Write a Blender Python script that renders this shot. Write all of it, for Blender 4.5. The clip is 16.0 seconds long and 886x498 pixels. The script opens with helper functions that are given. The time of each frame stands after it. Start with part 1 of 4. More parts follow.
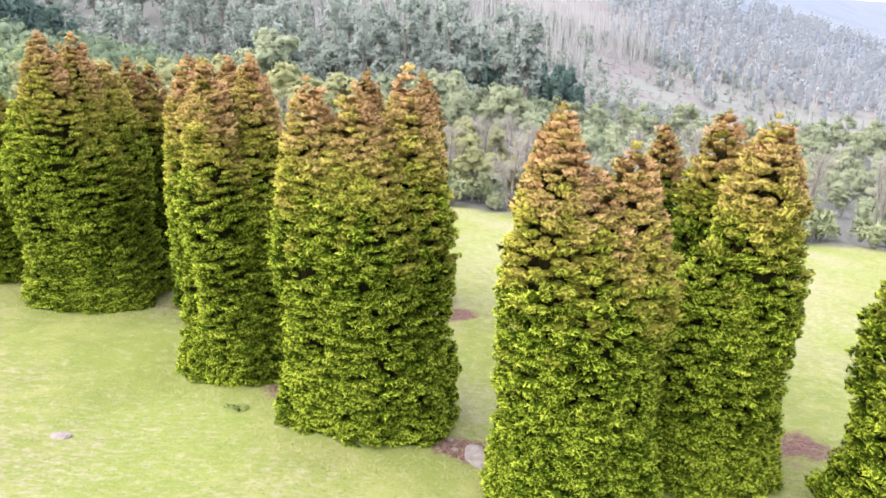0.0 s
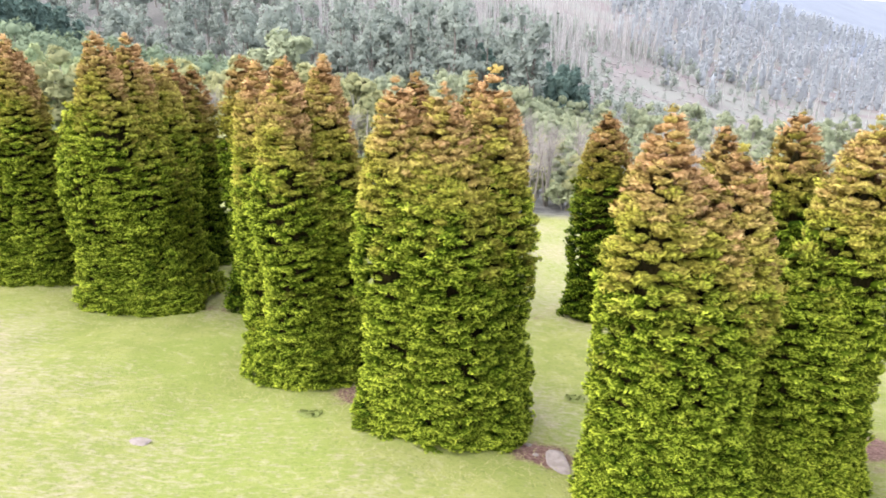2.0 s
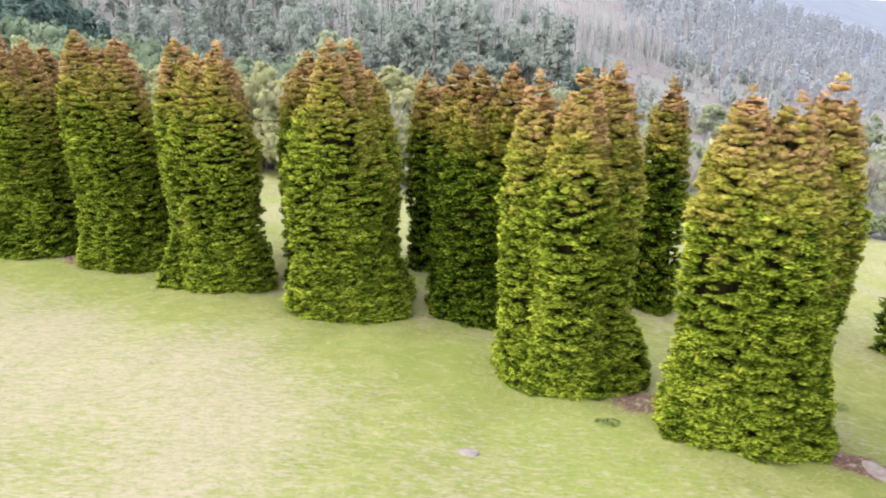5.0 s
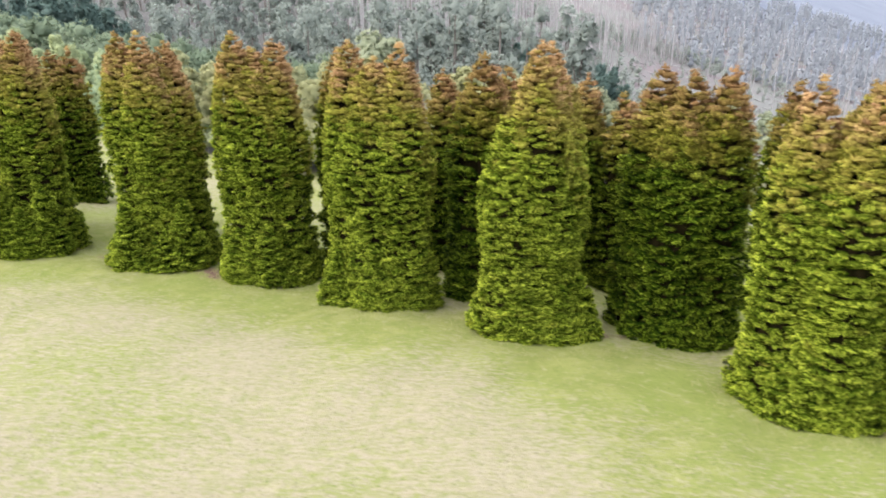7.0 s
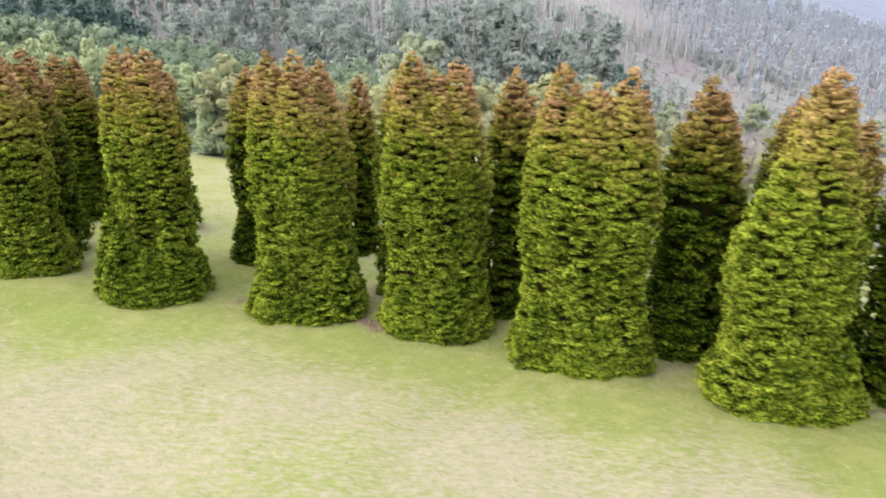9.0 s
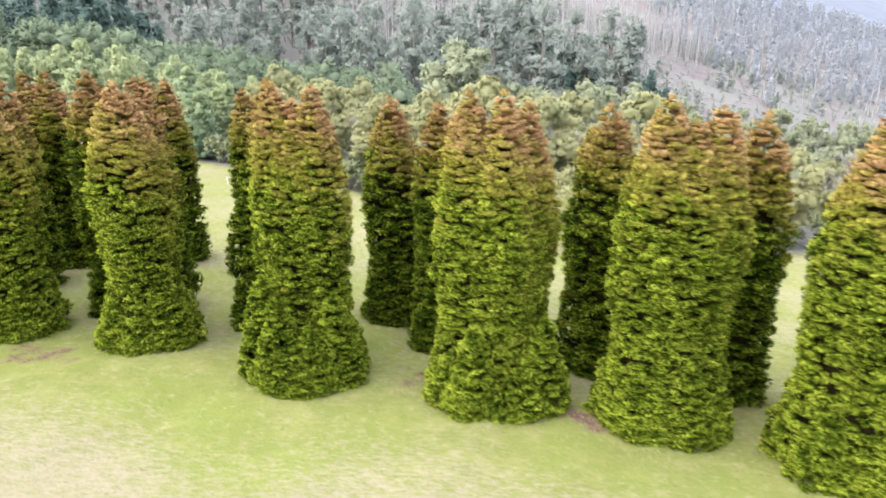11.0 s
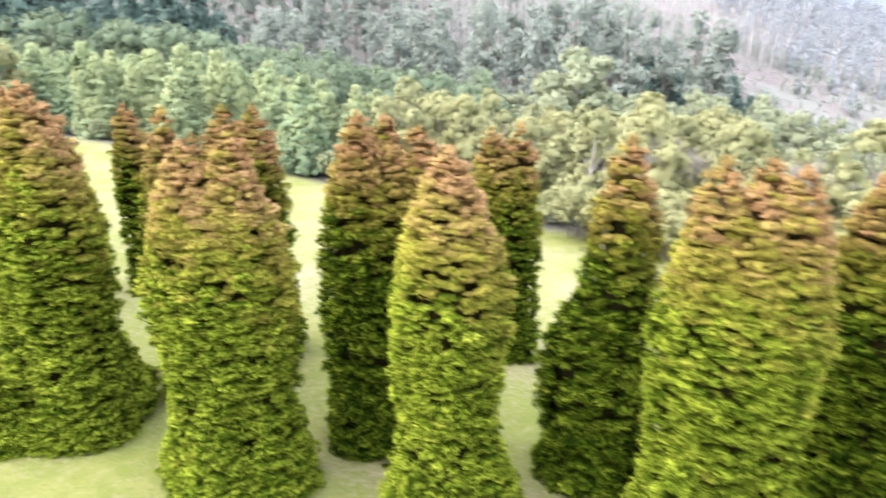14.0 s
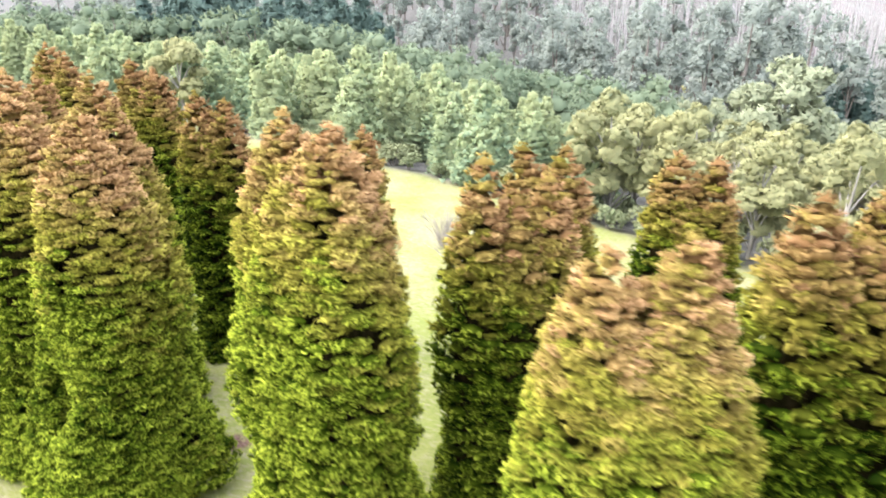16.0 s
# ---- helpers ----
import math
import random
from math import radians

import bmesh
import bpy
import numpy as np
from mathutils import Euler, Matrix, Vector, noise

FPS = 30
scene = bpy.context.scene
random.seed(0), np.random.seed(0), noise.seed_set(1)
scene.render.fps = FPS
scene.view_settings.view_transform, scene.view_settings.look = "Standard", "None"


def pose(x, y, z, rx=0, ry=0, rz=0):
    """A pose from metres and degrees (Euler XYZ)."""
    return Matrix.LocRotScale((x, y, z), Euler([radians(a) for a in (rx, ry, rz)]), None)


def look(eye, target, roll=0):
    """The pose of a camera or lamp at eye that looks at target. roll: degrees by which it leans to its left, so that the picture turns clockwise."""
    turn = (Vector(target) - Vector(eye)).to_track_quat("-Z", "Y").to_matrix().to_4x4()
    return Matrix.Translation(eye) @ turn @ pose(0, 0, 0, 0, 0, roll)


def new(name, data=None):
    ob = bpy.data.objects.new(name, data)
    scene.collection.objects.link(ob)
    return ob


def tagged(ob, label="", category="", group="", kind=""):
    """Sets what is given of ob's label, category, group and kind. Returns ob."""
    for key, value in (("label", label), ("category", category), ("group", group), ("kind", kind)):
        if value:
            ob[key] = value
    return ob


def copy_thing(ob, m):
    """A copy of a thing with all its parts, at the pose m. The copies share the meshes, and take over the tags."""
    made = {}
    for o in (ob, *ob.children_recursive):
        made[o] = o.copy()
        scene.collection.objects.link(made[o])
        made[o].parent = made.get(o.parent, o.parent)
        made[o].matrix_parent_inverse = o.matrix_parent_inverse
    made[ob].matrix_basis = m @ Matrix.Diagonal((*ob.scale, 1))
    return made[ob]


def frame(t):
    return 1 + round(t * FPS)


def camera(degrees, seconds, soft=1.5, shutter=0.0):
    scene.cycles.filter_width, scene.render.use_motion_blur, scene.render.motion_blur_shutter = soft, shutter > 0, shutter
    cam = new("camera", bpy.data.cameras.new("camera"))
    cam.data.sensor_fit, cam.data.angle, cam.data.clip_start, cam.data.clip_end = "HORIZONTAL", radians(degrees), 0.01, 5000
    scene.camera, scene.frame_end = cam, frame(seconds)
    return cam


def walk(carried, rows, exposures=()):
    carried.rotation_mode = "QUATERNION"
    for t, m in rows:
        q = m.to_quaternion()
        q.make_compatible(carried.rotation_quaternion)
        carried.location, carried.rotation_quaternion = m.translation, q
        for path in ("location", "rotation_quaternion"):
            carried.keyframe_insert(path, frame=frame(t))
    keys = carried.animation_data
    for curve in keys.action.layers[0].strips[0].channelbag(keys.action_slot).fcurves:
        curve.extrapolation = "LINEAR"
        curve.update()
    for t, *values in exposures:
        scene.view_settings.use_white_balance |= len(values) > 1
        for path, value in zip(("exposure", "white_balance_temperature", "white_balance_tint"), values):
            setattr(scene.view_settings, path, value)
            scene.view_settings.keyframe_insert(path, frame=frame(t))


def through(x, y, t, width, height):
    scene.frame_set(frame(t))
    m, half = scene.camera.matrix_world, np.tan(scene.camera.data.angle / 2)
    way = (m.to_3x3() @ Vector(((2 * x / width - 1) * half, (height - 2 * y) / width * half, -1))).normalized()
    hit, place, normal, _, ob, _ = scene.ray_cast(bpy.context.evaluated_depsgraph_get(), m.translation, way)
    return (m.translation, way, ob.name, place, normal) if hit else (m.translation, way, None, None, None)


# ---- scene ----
cam = camera(65.2, 16.0, soft=1.75, shutter=0.55)
METRES, EYE, TILT, LEAN, TURN = 45.0, 9.0, -21.0, 0.0, 0.0
ROWS = [
    (0.0, 0.0, 0.0, 0.0, -0.0, 0.0, -0.0),
    (0.5, -0.0045, 0.001, 0.0006, 0.03, -0.01, 0.03),
    (1.0, -0.0118, 0.0019, 0.0012, 0.03, -0.02, 0.04),
    (1.5, -0.0221, 0.0028, 0.0015, 0.06, -0.01, 0.06),
    (2.0, -0.0356, 0.0036, 0.0015, 0.06, 0.0, 0.06),
    (2.5, -0.0521, 0.0047, 0.0016, 0.18, -0.02, 0.1),
    (3.0, -0.0727, 0.0046, 0.0018, 0.15, 0.0, 0.13),
    (5.5, -0.2042, 0.0068, 0.0064, 0.32, 0.07, 0.15),
    (6.0, -0.2342, 0.0134, 0.0087, 0.39, 0.01, 0.15),
    (6.5, -0.2647, 0.0228, 0.012, 0.47, -0.02, 0.15),
    (7.0, -0.2962, 0.0348, 0.0167, 0.47, -0.03, 0.16),
    (7.5, -0.3275, 0.0487, 0.0242, 0.5, -0.05, 0.18),
    (8.0, -0.3594, 0.064, 0.0318, 0.49, -0.09, 0.2),
    (8.5, -0.3911, 0.0811, 0.0399, 0.51, -0.12, 0.2),
    (9.0, -0.4228, 0.0986, 0.0502, 0.54, -0.16, 0.19),
    (11.5, -0.5807, 0.201, 0.1037, 0.45, -0.16, 0.16),
    (12.0, -0.611, 0.2243, 0.1133, 0.42, -0.17, 0.17),
    (12.5, -0.641, 0.2469, 0.1244, 0.42, -0.18, 0.15),
    (13.0, -0.6703, 0.2708, 0.1338, 0.41, -0.16, 0.14),
    (13.5, -0.6995, 0.2956, 0.1434, 0.39, -0.13, 0.12),
    (14.0, -0.7287, 0.321, 0.153, 4.01, -0.15, -1.28),
    (14.5, -0.7577, 0.3466, 0.1624, 10.14, -0.4, -3.63),
    (15.0, -0.7873, 0.3715, 0.1714, 13.08, -0.58, -4.69),
    (15.5, -0.8176, 0.3957, 0.1805, 13.88, -0.66, -4.98),
    (16.0, -0.8496, 0.4189, 0.1891, 14.3, -0.68, -5.15),
]
walk(cam, [(t, pose(0, 0, EYE, TILT, LEAN, TURN) @ pose(METRES * x, METRES * y, METRES * z, 90 + pitch, roll, yaw)) for t, x, y, z, yaw, pitch, roll in ROWS],
     [(0.0, 1.74), (3.0, 1.70), (5.5, 1.42), (9.0, 1.36), (11.5, 1.74), (13.5, 1.98), (16.0, 2.08)])

# ---- world and light ----
SUN_ELEVATION, SUN_AZIMUTH = 52.0, 256.0  # degrees; azimuth the light comes from, clockwise from +y
world = bpy.data.worlds.new("overcast_sky")
scene.world = world
world.use_nodes = True
wt = world.node_tree
sky = wt.nodes.new("ShaderNodeTexSky")
sky.sky_type = "NISHITA"
sky.sun_disc = False
sky.sun_elevation, sky.sun_rotation = radians(SUN_ELEVATION), radians(SUN_AZIMUTH)
sky.air_density, sky.dust_density, sky.ozone_density = 1.0, 4.0, 0.6
soft_white = wt.nodes.new("ShaderNodeMix")
soft_white.data_type = "RGBA"
soft_white.inputs[0].default_value = 0.6
soft_white.inputs[7].default_value = (9.0, 9.3, 9.6, 1)
wt.links.new(sky.outputs[0], soft_white.inputs[6])
wt.links.new(soft_white.outputs[2], wt.nodes["Background"].inputs[0])
wt.nodes["Background"].inputs[1].default_value = 0.142
sun_data = bpy.data.lights.new("sun", "SUN")
sun_data.energy, sun_data.angle, sun_data.color = 1.5, radians(85), (1.0, 0.955, 0.90)
sun = new("sun", sun_data)
az, el = radians(SUN_AZIMUTH), radians(SUN_ELEVATION)
sun.matrix_world = look((0, 0, 60), (-60 * math.sin(az) * math.cos(el), -60 * math.cos(az) * math.cos(el), 60 - 60 * math.sin(el)))

# ---- materials ----
def material(name, rough=0.8, gloss=0.25):
    m = bpy.data.materials.new(name)
    m.use_nodes = True
    b = m.node_tree.nodes["Principled BSDF"]
    b.inputs["Roughness"].default_value = rough
    b.inputs["Specular IOR Level"].default_value = gloss
    return m, m.node_tree, b


def noise_node(nt, scale, detail=4.0, rough=0.6, vector=None, stretch=None):
    n = nt.nodes.new("ShaderNodeTexNoise")
    n.inputs["Scale"].default_value, n.inputs["Detail"].default_value, n.inputs["Roughness"].default_value = scale, detail, rough
    if vector is None:
        vector = nt.nodes.new("ShaderNodeNewGeometry").outputs["Position"]
    if stretch:
        mp = nt.nodes.new("ShaderNodeMapping")
        mp.inputs["Scale"].default_value = stretch
        nt.links.new(vector, mp.inputs["Vector"])
        vector = mp.outputs[0]
    nt.links.new(vector, n.inputs["Vector"])
    return n.outputs["Fac"]


def remap(nt, fac, lo, hi, a=0.0, b=1.0):
    r = nt.nodes.new("ShaderNodeMapRange")
    r.interpolation_type = "SMOOTHSTEP"
    for i, v in enumerate((lo, hi, a, b)):
        r.inputs[i + 1].default_value = v
    nt.links.new(fac, r.inputs[0])
    return r.outputs[0]


def mix(nt, fac, a, b, mode="MIX"):
    m = nt.nodes.new("ShaderNodeMix")
    m.data_type, m.blend_type = "RGBA", mode
    for sock, v in ((m.inputs[0], fac), (m.inputs[6], a), (m.inputs[7], b)):
        if isinstance(v, (int, float)):
            sock.default_value = v
        elif isinstance(v, tuple):
            sock.default_value = (*v, 1)
        else:
            nt.links.new(v, sock)
    return m.outputs[2]


def attribute(nt, name):
    a = nt.nodes.new("ShaderNodeAttribute")
    a.attribute_name = name
    return a.outputs["Fac"]


def island(nt):
    return nt.nodes.new("ShaderNodeNewGeometry").outputs["Random Per Island"]


def bump(nt, b, height, strength=0.5, distance=0.05):
    n = nt.nodes.new("ShaderNodeBump")
    n.inputs["Strength"].default_value, n.inputs["Distance"].default_value = strength, distance
    nt.links.new(height, n.inputs["Height"])
    nt.links.new(n.outputs[0], b.inputs["Normal"])


def leafy(m, nt, b, colour, through=0.25):
    """Leaf: the given colour on the surface, and some light let through."""
    nt.links.new(colour, b.inputs["Base Color"])
    t = nt.nodes.new("ShaderNodeBsdfTranslucent")
    nt.links.new(colour, t.inputs["Color"])
    mx = nt.nodes.new("ShaderNodeMixShader")
    mx.inputs[0].default_value = through
    nt.links.new(b.outputs[0], mx.inputs[1])
    nt.links.new(t.outputs[0], mx.inputs[2])
    nt.links.new(mx.outputs[0], nt.nodes["Material Output"].inputs["Surface"])


def conifer_leaf():
    m, nt, b = material("conifer_foliage", 0.8, 0.02)
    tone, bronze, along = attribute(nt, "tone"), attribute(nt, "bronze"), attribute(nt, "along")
    # tips lighten as new growth; near-black roots paint in shade between pads
    root_shade_to_growth = remap(nt, along, 0.0, 1.0, 0.0, 0.85)
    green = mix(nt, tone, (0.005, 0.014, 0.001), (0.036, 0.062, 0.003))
    green = mix(nt, root_shade_to_growth, green, mix(nt, tone, (0.172, 0.242, 0.018), (0.560, 0.638, 0.072)))
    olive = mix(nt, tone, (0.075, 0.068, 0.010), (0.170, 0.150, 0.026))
    olive = mix(nt, root_shade_to_growth, olive, mix(nt, tone, (0.268, 0.248, 0.035), (0.550, 0.502, 0.096)))
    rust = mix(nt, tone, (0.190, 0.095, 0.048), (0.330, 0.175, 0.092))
    rust = mix(nt, root_shade_to_growth, rust, mix(nt, tone, (0.475, 0.255, 0.168), (0.655, 0.380, 0.265)))
    ripe = mix(nt, remap(nt, bronze, 0.08, 0.52), green, olive)
    leafy(m, nt, b, mix(nt, remap(nt, bronze, 0.42, 1.20), ripe, rust), 0.06)
    return m


def bark(name, dark, light, scale=9.0, gloss=0.2):
    m, nt, b = material(name, 0.9, gloss)
    n = noise_node(nt, scale, 5.0, 0.65, stretch=(1, 1, 0.18))
    nt.links.new(mix(nt, remap(nt, n, 0.35, 0.68), dark, light), b.inputs["Base Color"])
    bump(nt, b, n, 0.6, 0.03)
    return m


def crown_leaf(name, dark, light, tip, through=0.2):
    m, nt, b = material(name, 0.8, 0.06)
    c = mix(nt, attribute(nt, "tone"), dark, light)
    c = mix(nt, remap(nt, attribute(nt, "along"), 0.0, 1.0, 0.0, 0.35), c, tip)
    obj = nt.nodes.new("ShaderNodeObjectInfo").outputs["Random"]
    c = mix(nt, remap(nt, obj, 0.0, 1.0, 0.0, 0.35), c, tip)
    leafy(m, nt, b, c, through)
    return m


def ground_material():
    m, nt, b = material("hillside_grass", 0.95, 0.05)
    fine, mid, wide = noise_node(nt, 14.0, 6.0, 0.7), noise_node(nt, 1.3, 4.0, 0.6), noise_node(nt, 0.22, 3.0, 0.55)
    streak = noise_node(nt, 4.0, 5.0, 0.7, stretch=(1.0, 2.4, 1.0))
    lush = mix(nt, remap(nt, mid, 0.35, 0.7), (0.163, 0.185, 0.054), (0.212, 0.222, 0.079))
    lush = mix(nt, remap(nt, wide, 0.45, 0.65, 0.0, 0.6), lush, (0.169, 0.206, 0.052))
    straw = mix(nt, remap(nt, streak, 0.30, 0.72), (0.229, 0.211, 0.128), (0.282, 0.246, 0.182))
    dry = nt.nodes.new("ShaderNodeMath")
    dry.operation = "ADD"
    nt.links.new(attribute(nt, "dry"), dry.inputs[0])
    nt.links.new(remap(nt, streak, 0.3, 0.75, -0.30, 0.30), dry.inputs[1])
    grass = mix(nt, remap(nt, dry.outputs[0], 0.2, 0.85), lush, straw)
    mottle = noise_node(nt, 3.6, 5.0, 0.7)
    grass = mix(nt, remap(nt, mottle, 0.52, 0.72, 0.0, 0.55), grass, (0.305, 0.280, 0.175))
    grass = mix(nt, remap(nt, mottle, 0.32, 0.46, 0.45, 0.0), grass, (0.157, 0.188, 0.051))
    grass = mix(nt, remap(nt, fine, 0.30, 0.48, 0.60, 0.0), grass, (0.081, 0.087, 0.030))
    soil = mix(nt, remap(nt, fine, 0.35, 0.65), (0.080, 0.042, 0.038), (0.190, 0.120, 0.105))
    sf = nt.nodes.new("ShaderNodeMath")
    sf.operation = "ADD"
    nt.links.new(attribute(nt, "soil"), sf.inputs[0])
    nt.links.new(remap(nt, mid, 0.3, 0.7, -0.30, 0.30), sf.inputs[1])
    near = mix(nt, remap(nt, sf.outputs[0], 0.35, 0.85), grass, soil)
    floor = mix(nt, remap(nt, mid, 0.35, 0.65), (0.085, 0.085, 0.084), (0.140, 0.134, 0.134))
    near = mix(nt, attribute(nt, "wood"), near, floor)
    rough_slope = mix(nt, remap(nt, noise_node(nt, 0.06, 5.0, 0.7), 0.35, 0.65), (0.135, 0.114, 0.121), (0.185, 0.158, 0.168))
    scrub = remap(nt, noise_node(nt, 0.035, 6.0, 0.65), 0.38, 0.56, 0.0, 0.85)
    rough_slope = mix(nt, scrub, rough_slope, (0.175, 0.178, 0.172))
    near = mix(nt, attribute(nt, "slope"), near, rough_slope)
    # distant ground goes blue-grey: haze put into the base colour
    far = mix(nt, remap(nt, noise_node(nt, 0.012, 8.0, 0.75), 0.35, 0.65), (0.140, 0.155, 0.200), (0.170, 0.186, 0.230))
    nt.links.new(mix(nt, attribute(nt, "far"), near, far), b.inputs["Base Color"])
    bump(nt, b, fine, 0.7, 0.04)
    return m


LEAF = conifer_leaf()
BARK = bark("reddish_bark", (0.050, 0.026, 0.018), (0.120, 0.070, 0.048))
# brown twigs taken near black: the crown's inner shade is in this colour
INNER = bark("shaded_inner_twigs", (0.008, 0.009, 0.003), (0.030, 0.022, 0.010), 16.0, 0.0)
PALE_BARK = bark("pale_gum_bark", (0.230, 0.215, 0.205), (0.400, 0.380, 0.365), 3.0)
GREY_BARK = bark("grey_wattle_bark", (0.120, 0.105, 0.095), (0.260, 0.230, 0.210), 5.0)
GROUND = ground_material()
DEAD_BARK = bark("weathered_grey_wood", (0.255, 0.240, 0.247), (0.400, 0.382, 0.388), 3.0)
WATTLE = crown_leaf("wattle_foliage", (0.150, 0.250, 0.185), (0.315, 0.390, 0.230), (0.500, 0.505, 0.270), 0.40)
YELLOW = crown_leaf("pale_yellow_foliage", (0.210, 0.232, 0.135), (0.360, 0.365, 0.200), (0.480, 0.460, 0.245), 0.40)
OLIVE = crown_leaf("olive_gum_foliage", (0.225, 0.260, 0.185), (0.345, 0.380, 0.260), (0.430, 0.445, 0.295), 0.42)
ROUND_DARK = crown_leaf("dark_rounded_foliage", (0.110, 0.155, 0.110), (0.190, 0.240, 0.160), (0.262, 0.298, 0.192), 0.38)
# gum grey-green with some of the distance haze mixed into the colour
GUM = crown_leaf("hazed_grey_gum_foliage", (0.172, 0.202, 0.190), (0.325, 0.362, 0.330), (0.345, 0.378, 0.330), 0.45)
PINE = crown_leaf("blue_pine_foliage", (0.070, 0.115, 0.110), (0.120, 0.178, 0.162), (0.170, 0.222, 0.182), 0.38)
# pale blue-grey: aerial haze painted into the farthest leaves
HAZED = crown_leaf("hazed_far_gum_foliage", (0.335, 0.355, 0.400), (0.375, 0.398, 0.440), (0.395, 0.416, 0.448), 0.45)
BLOSSOM = crown_leaf("yellow_blossom", (0.300, 0.300, 0.120), (0.480, 0.450, 0.170), (0.560, 0.520, 0.220), 0.35)


# ---- mesh helpers ----
def mesh_of(name, verts, faces, mat, attrs=None, smooth=False, normals=None):
    """A mesh from an (n, 3) array and an (m, k) array of faces."""
    verts, faces = np.asarray(verts, np.float32), np.asarray(faces, np.int32)
    me = bpy.data.meshes.new(name)
    me.vertices.add(len(verts))
    me.vertices.foreach_set("co", verts.ravel())
    k = faces.shape[1]
    me.loops.add(faces.size)
    me.loops.foreach_set("vertex_index", faces.ravel())
    me.polygons.add(len(faces))
    me.polygons.foreach_set("loop_start", np.arange(len(faces), dtype=np.int32) * k)
    me.polygons.foreach_set("use_smooth", np.full(len(faces), smooth))
    for key, values in (attrs or {}).items():
        a = me.attributes.new(key, "FLOAT", "POINT")
        a.data.foreach_set("value", np.asarray(values, np.float32))
    me.materials.append(mat)
    me.update(calc_edges=True)
    if normals is not None:
        me.normals_split_custom_set_from_vertices(np.asarray(normals, np.float32))
    return me


def part(name, me, parent, label=""):
    ob = new(name, me)
    ob.parent = parent
    return tagged(ob, label)


def unit(v):
    return v / np.maximum(np.linalg.norm(v, axis=-1, keepdims=True), 1e-9)


def sprays(rng, at, out, size, count, shape=(0.60, 0.28, 0.42), blade=(0.40, 0.75), width=0.36, body=True, lift=0.30, soft=0.0, swell=1.1):
    """Leaf sprays: round every anchor a soft pad set all over with small pointed blades that reach out and up.
    Returns vertices, triangles, the anchor of each vertex, its place along the blade and a normal that follows the pad's swell."""
    n = len(at)
    out = unit(out + np.array((0, 0, 0.10)))
    tan = unit(np.cross(np.array((0.0, 0.0, 1.0)), out) + 1e-6)
    ver = np.cross(out, tan)
    i = np.repeat(np.arange(n), count)
    m = len(i)
    phi, rad = rng.uniform(0, 2 * np.pi, m), np.sqrt(rng.uniform(0, 1, m))
    a, b = (rad * np.cos(phi))[:, None], (rad * np.sin(phi))[:, None]
    c = np.sqrt(np.maximum(0, 1 - rad ** 2))[:, None]
    T, V, N, s = tan[i], ver[i], out[i], size[i][:, None]
    p = at[i] + s * (T * a * shape[0] + V * b * shape[1] + N * c * shape[2])
    nor = unit(T * a * 0.7 + V * (b * swell + lift) + N * (c * 0.8) + rng.normal(0, 0.16, (m, 3)))
    nor = unit(nor * (1 - soft) + (N + np.array((0, 0, 0.5))) * soft)
    d = unit(T * a * 0.8 + V * (b * 0.6 + 0.25) + N * 0.75 + rng.normal(0, 0.28, (m, 3)))
    flat = unit(d - nor * np.sum(d * nor, axis=1, keepdims=True) * 0.7)
    side = unit(np.cross(nor, flat))
    L = s * rng.uniform(blade[0], blade[1], (m, 1))
    w = L * width
    root = p - flat * L * 0.45
    tri = np.stack((root + side * w * 0.5, root - side * w * 0.5, p + flat * L * 0.55), axis=1)
    geo = np.cross(tri[:, 1] - tri[:, 0], tri[:, 2] - tri[:, 0])
    turn = np.sum(geo * nor, axis=1) < 0
    tri[turn] = tri[turn][:, (1, 0, 2)]
    v, f, idx = tri.reshape(-1, 3), np.arange(m * 3).reshape(-1, 3), np.repeat(i, 3)
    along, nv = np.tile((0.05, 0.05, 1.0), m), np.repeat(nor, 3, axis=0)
    if not body:
        return v, f, idx, along, nv
    ang = np.arange(6) / 6 * 2 * np.pi + 0.3
    s1 = size[:, None]
    ring = [at + s1 * 0.92 * (tan * np.cos(g) * shape[0] + ver * np.sin(g) * shape[1]) * rng.uniform(0.8, 1.1, (n, 1)) + out * s1 * 0.05 for g in ang]
    dome = np.stack([at + out * s1 * shape[2] * 0.8 + ver * s1 * 0.08] + ring, axis=1).reshape(-1, 3)
    dn = np.stack([unit(out * 0.8 + ver * lift)] + [unit(tan * np.cos(g) * 0.8 + ver * (np.sin(g) * 1.1 + lift * 0.5) + out * 0.3) for g in ang], axis=1).reshape(-1, 3)
    dn = unit(dn * (1 - soft) + np.repeat(out + np.array((0, 0, 0.5)), 7, axis=0) * soft)
    base = (np.arange(n) * 7)[:, None, None] + len(v)
    fan = base + np.array([(0, 1 + k, 1 + (k + 1) % 6) for k in range(6)])[None]
    return (np.concatenate((v, dome)), np.concatenate((f, fan.reshape(-1, 3))), np.concatenate((idx, np.repeat(np.arange(n), 7))),
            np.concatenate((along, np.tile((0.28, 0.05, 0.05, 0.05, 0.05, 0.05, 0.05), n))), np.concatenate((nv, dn)))


